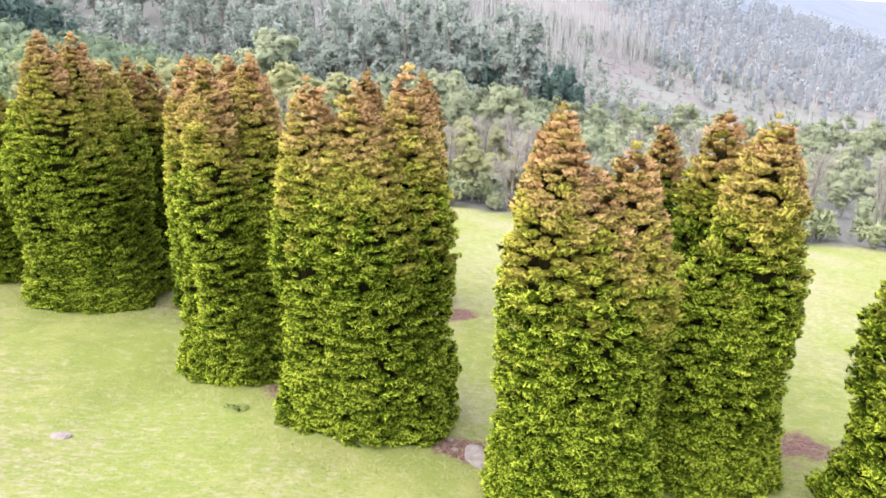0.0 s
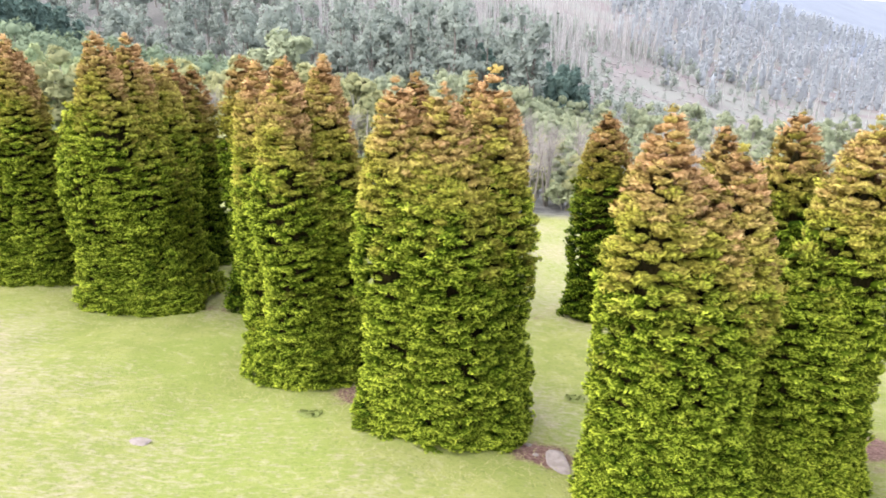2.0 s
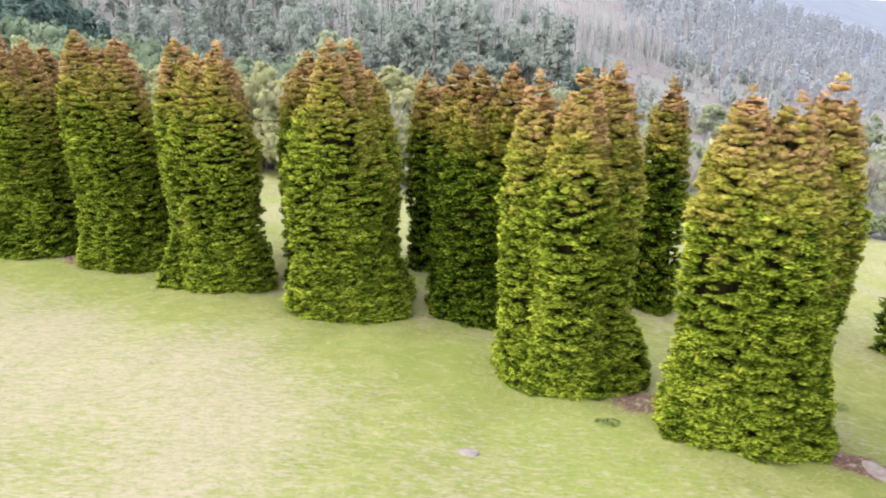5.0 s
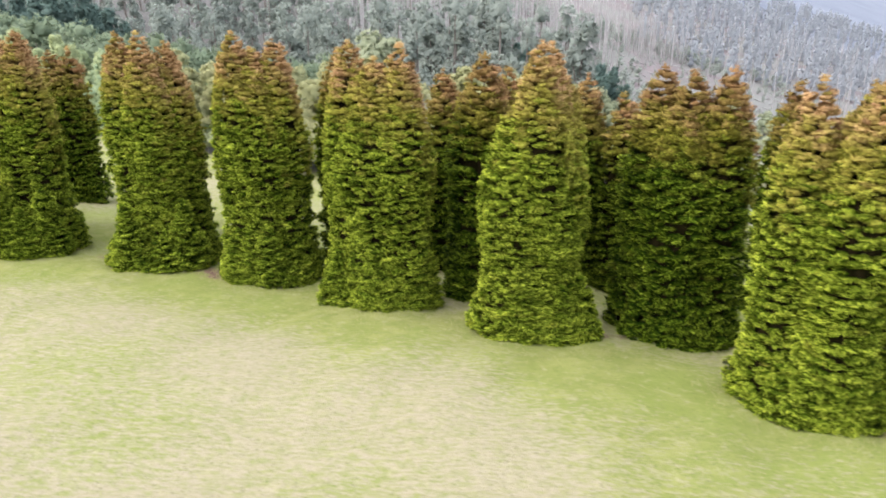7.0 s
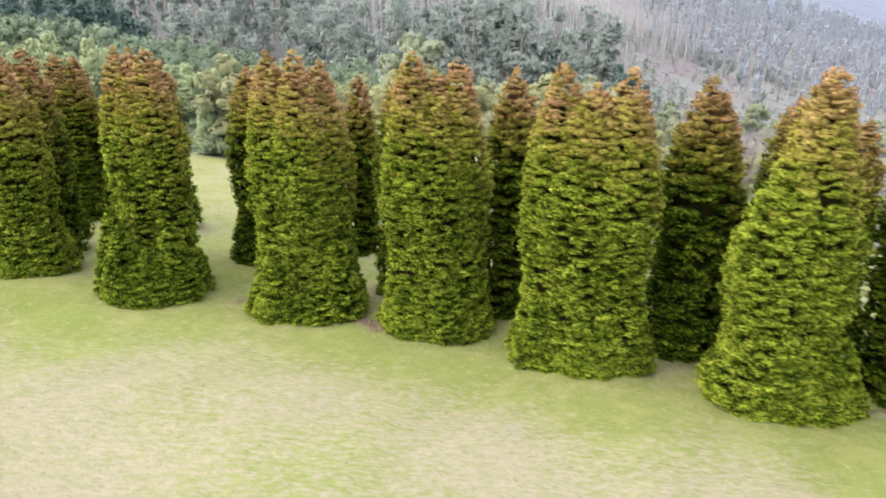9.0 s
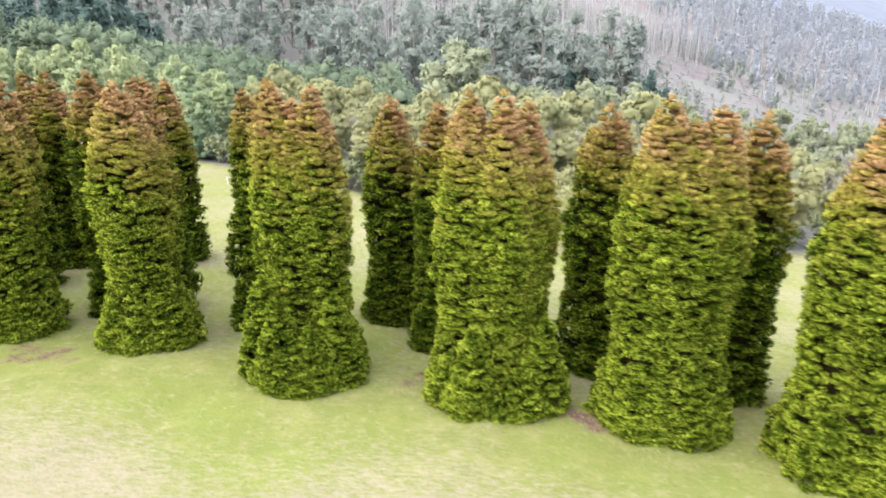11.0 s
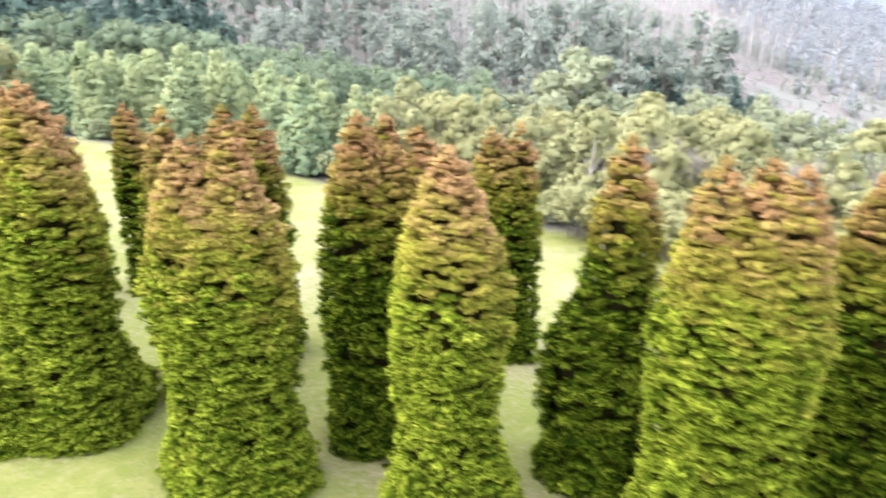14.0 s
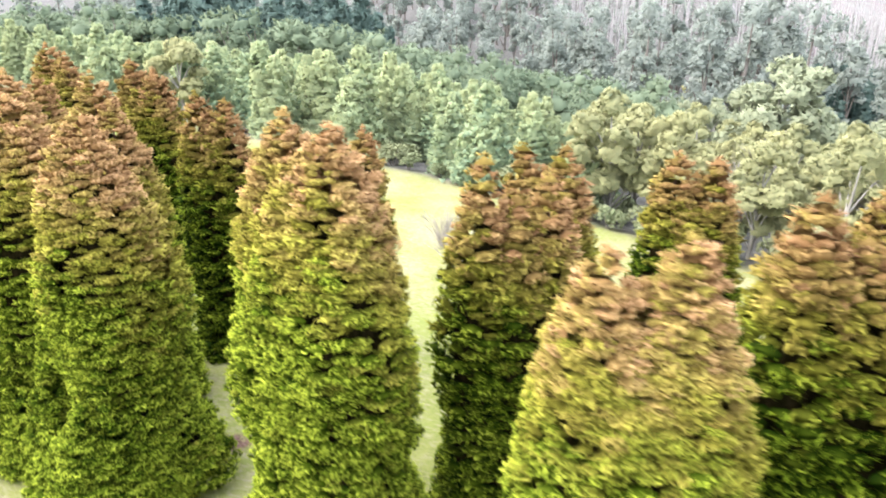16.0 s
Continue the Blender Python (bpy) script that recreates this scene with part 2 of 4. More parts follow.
def tube(points, radii, sides=7):
    """A tapered limb along the points."""
    points, radii = np.asarray(points, float), np.asarray(radii, float)
    ang = np.linspace(0, 2 * np.pi, sides, endpoint=False)
    v, f = [], []
    for k, (p, r) in enumerate(zip(points, radii)):
        q = points[min(k + 1, len(points) - 1)] - points[max(k - 1, 0)]
        q = q / max(np.linalg.norm(q), 1e-9)
        e = np.cross(q, (0.31, 0.95, 0.05))
        e /= max(np.linalg.norm(e), 1e-9)
        g = np.cross(q, e)
        v.extend(p + r * (np.cos(t) * e + np.sin(t) * g) for t in ang)
        if k:
            o = (k - 1) * sides
            f.extend((o + j, o + (j + 1) % sides, o + sides + (j + 1) % sides, o + sides + j) for j in range(sides))
    return np.array(v), np.array(f)


def joined(pieces):
    vs, fs, n = [], [], 0
    for v, f in pieces:
        vs.append(v)
        fs.append(f + n)
        n += len(v)
    return np.concatenate(vs), np.concatenate(fs)


# ---- terrain ----
def smooth(x, lo, hi):
    t = np.clip((np.asarray(x, float) - lo) / (hi - lo), 0, 1)
    return t * t * (3 - 2 * t)


def waves(x, y, scale, seed):
    """A cheap smooth noise between about -1 and 1."""
    r = np.random.RandomState(seed)
    total = 0.0
    for _ in range(6):
        a, ph, k = r.uniform(0, 2 * np.pi), r.uniform(0, 2 * np.pi), r.uniform(0.6, 1.7) / scale
        total = total + np.sin((x * np.cos(a) + y * np.sin(a)) * k * 2 * np.pi + ph)
    return total / 3.2


ROW_X, ROW_Y = (-60, -48, -38, -28.6, -19.2, -10.9, -1.6, 6, 14), (36, 31, 27.3, 25.4, 23.4, 19.0, 12.9, 10.8, 9)
EDGE_X, EDGE_Y = (-400, -78, -56, -42, -30, -15, 2.5, 24, 60, 300), (210, 88, 79, 68, 60, 52, 45, 42, 36, 20)


def height(x, y):
    """The field slopes down to a valley; beyond it a wooded hill rises, and far ranges close the view."""
    x, y = np.asarray(x, float), np.asarray(y, float)
    field = 2.09 - 0.085 * np.clip(x, -170, 110) - 0.165 * np.clip(y, -25, 1200)
    field = field - 0.28 * smooth(-x, 13, 26) * (1 - smooth(y, 37, 50))
    field = field - 7.0 * smooth(x, 2, 30) * smooth(y - np.interp(x, EDGE_X, EDGE_Y), 1, 40) * (1 - smooth(y, 150, 230))
    hill = np.minimum(-27 - 0.30 * np.maximum(x - 24, -15) + 0.20 * (y - 311), 22 - 0.05 * np.maximum(x, 0))
    hill = hill + 2.0 * waves(x, y, 140, 5) * smooth(y, 240, 340)
    dist = np.hypot(x, y)
    low = -62 - 0.050 * np.maximum(dist - 400, 0) + 8 * waves(x, y, 420, 6) * smooth(dist, 400, 900)
    crest = np.interp(x, (-4000, 800, 1000, 1190, 1310, 1430, 1570, 2000, 4000), (10, -5, -30, -54, -74, -92, -90, -70, -60))
    ridge = crest - 260 * ((y - 2600) / 900.0) ** 2
    k = 4.0
    out = np.maximum(field, hill)
    out = out + k * np.log1p(np.exp(-np.abs(field - hill) / k)) * smooth(y, 120, 200)
    out = np.maximum(np.maximum(out, low), np.where(y > 900, np.maximum(ridge, -400), -400))
    out = np.where(y > 3300, np.minimum(out, -350), out)
    bumps = 0.10 * waves(x, y, 9, 7) + 0.05 * waves(x, y, 3.1, 8)
    return out + bumps * (1 - smooth(dist, 60, 140))


SOIL = ((0.45, 11.7, 1.0, 1.0), (-3.35, 13.85, 1.0, 1.3), (0.5, 21.0, 1.2, 1.1), (-1.3, 17.5, 0.8, 0.6), (7.9, 12.6, 1.4, 0.9), (-25.0, 26.0, 1.5, 0.8), (-21.2, 23.6, 1.3, 0.8),
        (-44.3, 29.6, 1.0, 0.8), (-46.4, 31.9, 0.9, 1.0), (-41.4, 35.5, 1.0, 0.7), (-17.4, 22.3, 1.2, 0.5), (-9.0, 19.5, 1.3, 0.55), (-36.0, 25.6, 1.8, 0.55))


def spaced(lo, hi, step, far_lo, far_hi, grow=1.13):
    mid = list(np.arange(lo, hi + step, step))
    d, v = step, mid[-1]
    while v < far_hi:
        d *= grow
        v += d
        mid.append(v)
    d, v, left = step, mid[0], []
    while v > far_lo:
        d *= grow
        v -= d
        left.append(v)
    return np.array(left[::-1] + mid)


# the conifers: tops (x, y, z), radius, low shoots, reach of the skirt
GROVE = [
    (((1.80, 10.55, 7.10), (3.05, 10.75, 6.45)), 0.76, 5, 0.35),
    (((5.70, 11.75, 6.75), (4.85, 11.55, 4.55)), 0.80, 3, 0.1),
    (((8.10, 9.60, 6.60),), 1.12, 3, 0.2),
    (((6.60, 16.00, 6.10),), 0.80, 1, 0.0),
    (((6.20, 19.10, 5.15),), 0.70, 1, 0.0),
    (((3.54, 21.70, 5.10),), 0.88, 3, 0.0),
    (((-0.65, 22.70, 6.10),), 0.72, 1, 0.0),
    (((-2.50, 23.40, 6.05),), 0.72, 1, 0.0),
    (((-2.45, 12.75, 7.25), (-1.60, 12.70, 7.20), (-0.65, 13.20, 7.35)), 0.74, 5, 0.1),
    (((-5.00, 14.85, 7.30), (-4.20, 15.45, 7.35), (-5.80, 15.90, 7.15), (-4.35, 16.10, 7.20)), 0.66, 4, 0.1),
    (((-7.50, 20.90, 6.85), (-6.90, 20.20, 6.75), (-6.00, 19.90, 6.85)), 0.80, 3, 0.1),
    (((-11.00, 19.55, 7.65), (-10.60, 20.60, 7.50), (-10.15, 21.30, 6.60), (-11.65, 19.40, 6.00)), 0.76, 6, 0.3),
    (((-11.30, 25.50, 6.25), (-10.75, 25.90, 6.00)), 0.62, 3, 0.2),
    (((-8.55, 25.90, 6.05),), 0.66, 1, 0.0),
    (((-7.40, 25.30, 5.40), (-6.55, 25.50, 5.35)), 0.58, 2, 0.0),
    (((-12.25, 23.00, 6.90),), 1.05, 2, 0.0),
    (((-13.50, 26.60, 6.15),), 0.70, 0, 0.0),
    (((-16.20, 22.30, 7.45), (-14.70, 21.60, 7.35)), 0.82, 5, 0.4),
    (((-20.00, 23.85, 7.60), (-18.80, 24.00, 7.40)), 0.78, 5, 0.5),
    (((-17.05, 25.70, 6.85),), 0.78, 1, 0.0),
    (((-22.75, 33.60, 5.75),), 0.58, 1, 0.0),
    (((-24.25, 25.30, 7.45), (-23.45, 25.10, 7.50), (-22.85, 25.70, 7.20)), 0.78, 5, 0.8),
    (((-20.45, 27.40, 6.85),), 0.92, 2, 0.0),
    (((-29.20, 26.65, 7.50), (-28.15, 26.30, 7.55)), 0.70, 6, 1.1),
    (((-26.60, 31.40, 6.35),), 0.90, 2, 0.0),
    (((-25.05, 29.70, 6.45), (-24.10, 29.20, 6.65)), 0.66, 4, 0.3),
    (((-30.08, 29.60, 7.17), (-30.80, 29.40, 4.20)), 0.72, 3, 0.2),
    (((-32.85, 36.60, 6.00), (-32.00, 36.80, 6.05)), 0.64, 2, 0.0),
    (((-35.70, 30.30, 7.40), (-34.40, 30.60, 7.15)), 0.80, 4, 0.2),
    (((-37.10, 37.40, 6.30), (-36.20, 37.30, 6.15)), 0.70, 2, 0.0),
    (((-33.55, 27.40, 7.45),), 1.05, 5, 0.3),
    (((-37.50, 27.75, 7.62), (-38.35, 27.60, 7.45)), 0.80, 5, 0.3),
    (((-40.50, 31.50, 7.30), (-39.45, 32.00, 6.95)), 0.62, 2, 0.0),
    (((-39.45, 34.70, 6.90), (-40.35, 34.80, 6.80)), 0.62, 1, 0.0),
    (((-42.10, 29.05, 8.30), (-43.10, 29.70, 8.30)), 0.94, 6, 0.7),
    (((-45.80, 39.50, 6.15),), 0.58, 1, 0.0),
    (((-47.20, 30.20, 8.10), (-47.70, 30.90, 7.60)), 1.05, 6, 0.5),
    (((-49.30, 30.90, 8.10),), 1.10, 4, 0.3),
    (((-49.95, 33.80, 8.25), (-49.40, 33.60, 7.60)), 0.82, 4, 0.0),
    (((-49.55, 37.00, 7.30), (-48.75, 37.10, 7.10)), 0.64, 2, 0.0),
    (((-53.00, 34.40, 8.10),), 1.00, 3, 0.2),
    (((-55.30, 41.80, 7.50), (-54.20, 41.50, 7.30)), 0.80, 1, 0.0),
    (((-55.70, 38.00, 7.45),), 0.95, 2, 0.0),
    (((-60.30, 43.40, 7.95), (-59.10, 43.00, 7.60)), 0.85, 1, 0.0),
    (((-57.50, 36.90, 7.90), (-58.60, 37.40, 7.70)), 0.90, 2, 0.0),
]


def build_ground():
    xs, ys = spaced(-72, 34, 0.36, -4000, 4200, 1.09), spaced(3, 60, 0.36, -400, 4600, 1.055)
    X, Y = np.meshgrid(xs, ys)
    Z = height(X, Y)
    nx, ny = len(xs), len(ys)
    idx = np.arange(nx * ny).reshape(ny, nx)
    f = np.stack((idx[:-1, :-1], idx[:-1, 1:], idx[1:, 1:], idx[1:, :-1]), -1).reshape(-1, 4)
    before = np.interp(X, ROW_X, ROW_Y) - Y
    dry = 0.30 + 0.45 * smooth(before, 2.5, 6.5) * smooth(-X, 4, 14) - 0.25 * smooth(before, -1.5, 1.0) * smooth(-before, -3.5, -1) + 0.16 * waves(X, Y, 7, 12)
    dry = dry + 0.20 * smooth(-before, 4, 14)
    for tops, R, shoots, skirt in GROVE:  # straw-dry rings round the conifers' feet
        cx, cy = np.mean([t[0] for t in tops]), np.mean([t[1] for t in tops])
        reach = max(np.hypot(t[0] - cx, t[1] - cy) for t in tops) + R + 0.4 + 0.5 * skirt
        dry = dry + 0.14 * np.exp(-((np.hypot(X - cx, Y - cy + 0.4 * skirt) - reach) / 0.55) ** 2)
    soil = np.zeros_like(X)
    for sx, sy, r, a in SOIL:
        soil = np.maximum(soil, a * np.exp(-(((X - sx) / r) ** 2 + ((Y - sy) / (r * 0.6)) ** 2)) * 1.1)
    wood = smooth(Y - np.interp(X, EDGE_X, EDGE_Y), -1.0, 3.0)
    slope = smooth(Y, 235, 275) * smooth(X, -20, 30)
    # weight of the painted haze colour, rising with distance
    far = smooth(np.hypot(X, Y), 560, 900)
    attrs = {k: v.ravel() for k, v in dict(dry=dry, soil=soil, wood=wood, slope=slope, far=far).items()}
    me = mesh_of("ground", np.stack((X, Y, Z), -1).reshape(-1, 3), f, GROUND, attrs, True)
    return tagged(new("ground", me), "pale green and straw grass hillside running down to wooded valley", "ground", kind="structure")


build_ground()


# ---- conifers ----
def outline(u, R, flare=0.0, taper=0.38, power=0.60):
    """Radius of a columnar conifer at the height fraction u; flare widens the foot."""
    u = np.asarray(u, float)
    body = 0.97 + 0.05 * smooth(u, 0.10, 0.50) + flare * np.exp(-(u / 0.16) ** 2) - 0.40 * flare * np.exp(-((u - 0.32) / 0.14) ** 2)
    top = np.clip((1 - u) / taper, 0, 1) ** power
    return np.minimum(R * body * top, 0.11 + 5.6 * np.clip(1 - u, 0, 1))


def leader_points(rng, x, y, z0, z1, R, step, flare=0.0, taper=0.38, power=0.60):
    """Anchors over the outside of one leader, in uneven shelves."""
    H = z1 - z0
    at, out = [], []
    h = 0.08
    ph1, ph2 = rng.uniform(0, 6.28, 2)
    while h < H:
        r = float(outline(h / H, R, flare, taper, power))
        n = max(3, int(2 * np.pi * max(r, 0.05) / (step * 1.1)))
        th = (np.arange(n) + rng.uniform(0, 1)) / n * 2 * np.pi + rng.normal(0, 0.30 / max(n, 4) * 6.28, n)
        hh = np.clip(h + rng.uniform(-0.85, 0.85, n) * step, 0.03, H)
        lump = 1 + 0.075 * np.sin(3 * th + ph1 + hh * 1.1) + 0.06 * np.sin(5 * th + ph2 - hh * 1.9) + 0.03 * np.sin(hh * 2.3 + ph1)
        rr = outline(np.clip(hh / H, 0, 1), R, flare, taper, power) * lump * rng.uniform(0.88, 1.08, n) + 0.03
        at.append(np.stack((x + rr * np.cos(th), y + rr * np.sin(th), z0 + hh), -1))
        out.append(np.stack((np.cos(th), np.sin(th), np.full(n, 0.12 + 0.75 * max(0.0, h / H - 0.75))), -1))
        h += step * rng.uniform(0.58, 0.78) * (0.58 if h / H > 0.74 else 1.0)
    at.append(np.array([(x, y, z1 - 0.04), (x, y, z1 + 0.10)]))
    out.append(np.array([(0.1, 0.0, 1.0), (0.0, 0.1, 1.0)]))
    return np.concatenate(at), np.concatenate(out)


def crown_mesh(rng, at, out, tops, step, count, ripe=1.0, mean=0.5):
    away = unit(out) @ np.array((0.15, 0.98, 0.0)) > 0.40  # the side the camera path never sees is thinned out
    keep = ~away | (rng.uniform(0, 1, len(at)) < 0.55)
    at, out, away = at[keep], out[keep], away[keep]
    high = max(t[2] for t in tops) - 0.9
    near = np.min([tz - at[:, 2] + 0.25 * np.hypot(at[:, 0] - tx, at[:, 1] - ty) for tx, ty, tz in tops if tz > high], axis=0)
    size = rng.uniform(0.70, 1.60, len(at)) * step * 1.58 * np.where(away, 1.3, 1.0) * (0.76 + 0.24 * smooth(near, 0.0, 1.4))
    v, f, i, along, nv = sprays(rng, at, out, size, count, (0.54, 0.26, 0.56), (0.17, 0.36), 0.52, True, 0.36, 0.0, 1.4)
    up = 1 - smooth(near, 0.2, 4.7)
    east = np.clip(unit(out)[:, 0] * 0.95 + unit(out)[:, 1] * 0.3, 0, 1) * (1 - smooth(near, 2.5, 7.0))
    bronze = 0.80 * up ** 1.9 + 0.30 * east + 0.10 * waves(at[:, 0] * 3 + at[:, 1], at[:, 2] * 2, 2.5, 3) * smooth(-near, -6.0, -2.0) + rng.normal(0, 0.09, len(at))
    bronze = np.minimum(bronze, 0.95) * ripe
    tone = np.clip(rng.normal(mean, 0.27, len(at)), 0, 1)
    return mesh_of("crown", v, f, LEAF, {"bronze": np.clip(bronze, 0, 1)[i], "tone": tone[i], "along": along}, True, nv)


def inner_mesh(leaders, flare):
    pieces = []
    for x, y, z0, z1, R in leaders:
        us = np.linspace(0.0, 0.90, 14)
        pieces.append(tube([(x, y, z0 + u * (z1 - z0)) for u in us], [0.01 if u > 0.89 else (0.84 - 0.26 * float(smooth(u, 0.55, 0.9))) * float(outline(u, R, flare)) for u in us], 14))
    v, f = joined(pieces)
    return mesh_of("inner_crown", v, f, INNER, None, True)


def conifer(tops, R, step=0.235, count=15, shoots=3, skirt=0.0, flare=0.0, label="", seed=1, mean=0.5):
    """A columnar conifer with one crown to each leader, low shoots round its foot, twiggy inside and trunk."""
    rng = np.random.RandomState(seed)
    cx, cy = np.mean([t[0] for t in tops]), np.mean([t[1] for t in tops])
    base = float(height(cx, cy))
    root = new("conifer_tree")
    root.location = (cx, cy, base)
    tagged(root, label, "conifer tree", "columnar conifers of the grove")
    lead = []
    for x, y, z in tops:
        lead.append((x - cx, y - cy, float(height(x, y)) - 0.10 - base, z - base, R * rng.uniform(0.95, 1.06)))
    tips = [(l[0], l[1], l[3]) for l in lead]
    if len(lead) > 1:  # the columns grow together below their tips
        spread = max(np.hypot(l[0], l[1]) for l in lead)
        lead.append((0.0, 0.0, lead[0][2], min(l[3] for l in lead) - 0.35, R + 0.42 * spread))
    for k, (x, y, z0, z1, r) in enumerate(lead):
        at, out = leader_points(rng, x, y, z0, z1, r, step, flare)
        keep = np.ones(len(at), bool)
        for j, (x2, y2, w0, w1, r2) in enumerate(lead):
            if j != k:
                u = (at[:, 2] - w0) / (w1 - w0)
                keep &= ~((u < 1) & (np.hypot(at[:, 0] - x2, at[:, 1] - y2) < 0.86 * outline(np.clip(u, 0, 1), r2, flare)))
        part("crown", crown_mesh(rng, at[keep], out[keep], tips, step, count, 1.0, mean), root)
    wide = max(abs(l[0]) for l in lead) + R
    deep = max(-l[1] for l in lead) + R
    shoots = int(shoots * 1.7)
    for k in range(shoots):
        a = (k + 0.5 + rng.uniform(-0.3, 0.3)) / shoots * 2.4 - 1.2
        x = 0.92 * wide * np.sin(a)
        y = -(deep * 0.85 + skirt + (0.30 if cx < -20 else 0.0)) * np.cos(a) ** 0.7 + 0.15 * deep
        z0 = float(height(cx + x, cy + y)) - 0.08 - base
        r = rng.uniform(0.30, 0.58) + 0.04 * skirt
        top = z0 + r * rng.uniform(1.5, 4.0) * (1 + 0.2 * skirt)
        at, out = leader_points(rng, x, y, z0, top, r, step * 0.9, 0.0, 0.85, 0.85)
        part("basal_shoot", crown_mesh(rng, at, out, [(x, y, top + 4.0)], step * 0.9, count, 0.5, mean - 0.14), root)
    part("inner_crown", inner_mesh(lead, flare), root, "dark brown twiggy inside, a shell with deep shade in its colour")
    limbs = [tube([(0, 0, -0.15), (x * 0.4, y * 0.4, 1.2), (x * 0.9, y * 0.9, z1 * 0.5), (x, y, z1 * 0.94)], (0.16, 0.13, 0.08, 0.02)) for x, y, z0, z1, r in lead]
    part("trunk", mesh_of("trunk", *joined(limbs), BARK, None, True), root)
    return root


GREEN_RUST = "dense green columnar conifer with rusty red-brown tip"
MULTI = "dense green conifer of several merged columns with rusty tips"
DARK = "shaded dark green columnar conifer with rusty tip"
for k, (tops, R, shoots, skirt) in enumerate(GROVE):
    cx0 = np.mean([t[0] for t in tops])
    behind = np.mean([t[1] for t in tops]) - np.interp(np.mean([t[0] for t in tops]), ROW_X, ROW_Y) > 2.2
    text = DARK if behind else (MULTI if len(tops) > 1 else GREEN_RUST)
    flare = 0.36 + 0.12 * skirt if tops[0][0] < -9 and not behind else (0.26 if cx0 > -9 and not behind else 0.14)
    # rear trees get a darker leaf tone: the front row's shade as colour
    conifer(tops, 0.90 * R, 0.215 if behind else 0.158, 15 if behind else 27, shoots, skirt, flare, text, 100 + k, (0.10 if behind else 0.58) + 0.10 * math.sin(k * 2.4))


# ---- woodland beyond the field ----
def crown_points(rng, blobs, n):
    """Anchors over the upper outsides of a few uneven rounded masses (x, y, z, rx, rz)."""
    at, out = [], []
    share = np.array([b[3] ** 2 for b in blobs])
    for (x, y, z, rx, rz), m in zip(blobs, np.maximum(4, (n * share / share.sum()).astype(int))):
        d = unit(rng.normal(0, 1, (m, 3)))
        d[:, 2] = np.where(d[:, 2] < -0.45, -d[:, 2], d[:, 2])
        r = rng.uniform(0.72, 1.08, m)[:, None]
        at.append(np.array((x, y, z)) + d * r * np.array((rx, rx, rz)))
        out.append(d)
    return np.concatenate(at), np.concatenate(out)


SPHERE = bmesh.new()
bmesh.ops.create_icosphere(SPHERE, subdivisions=1, radius=1.0)
BALL_V = np.array([v.co[:] for v in SPHERE.verts])
BALL_F = np.array([[v.index for v in f.verts] for f in SPHERE.faces])
bmesh.ops.subdivide_edges(SPHERE, edges=SPHERE.edges[:], cuts=1, use_grid_fill=True)
SPHERE.verts.index_update()
FINE_V = unit(np.array([v.co[:] for v in SPHERE.verts]))
FINE_F = np.array([[v.index for v in f.verts] for f in SPHERE.faces])
SPHERE.free()


def cores(rng, blobs, fine=False, full=0.86):
    """Lumpy leaf masses that fill the middle of each part of a crown."""
    bv, bf = (FINE_V, FINE_F) if fine else (BALL_V, BALL_F)
    vs, fs, ns, k = [], [], [], 0
    for x, y, z, rx, rz in blobs:
        v = bv * rng.uniform(0.62, 1.22, (len(bv), 1)) * np.array((rx, rx, rz)) * full
        vs.append(v + np.array((x, y, z)))
        fs.append(bf + k)
        ns.append(unit(bv + np.array((0, 0, 0.35))))
        k += len(bv)
    return np.concatenate(vs), np.concatenate(fs), np.concatenate(ns)


def filled(rng, leaves, blobs, fine=False, full=0.86):
    """Adds the inner masses to a crown of leaves."""
    v, f, tone, along, nv = leaves
    cv, cf, cn = cores(rng, blobs, fine, full)
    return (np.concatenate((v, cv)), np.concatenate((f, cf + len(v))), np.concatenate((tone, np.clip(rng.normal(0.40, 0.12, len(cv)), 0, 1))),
            np.concatenate((along, np.full(len(cv), 0.25))), np.concatenate((nv, cn)))


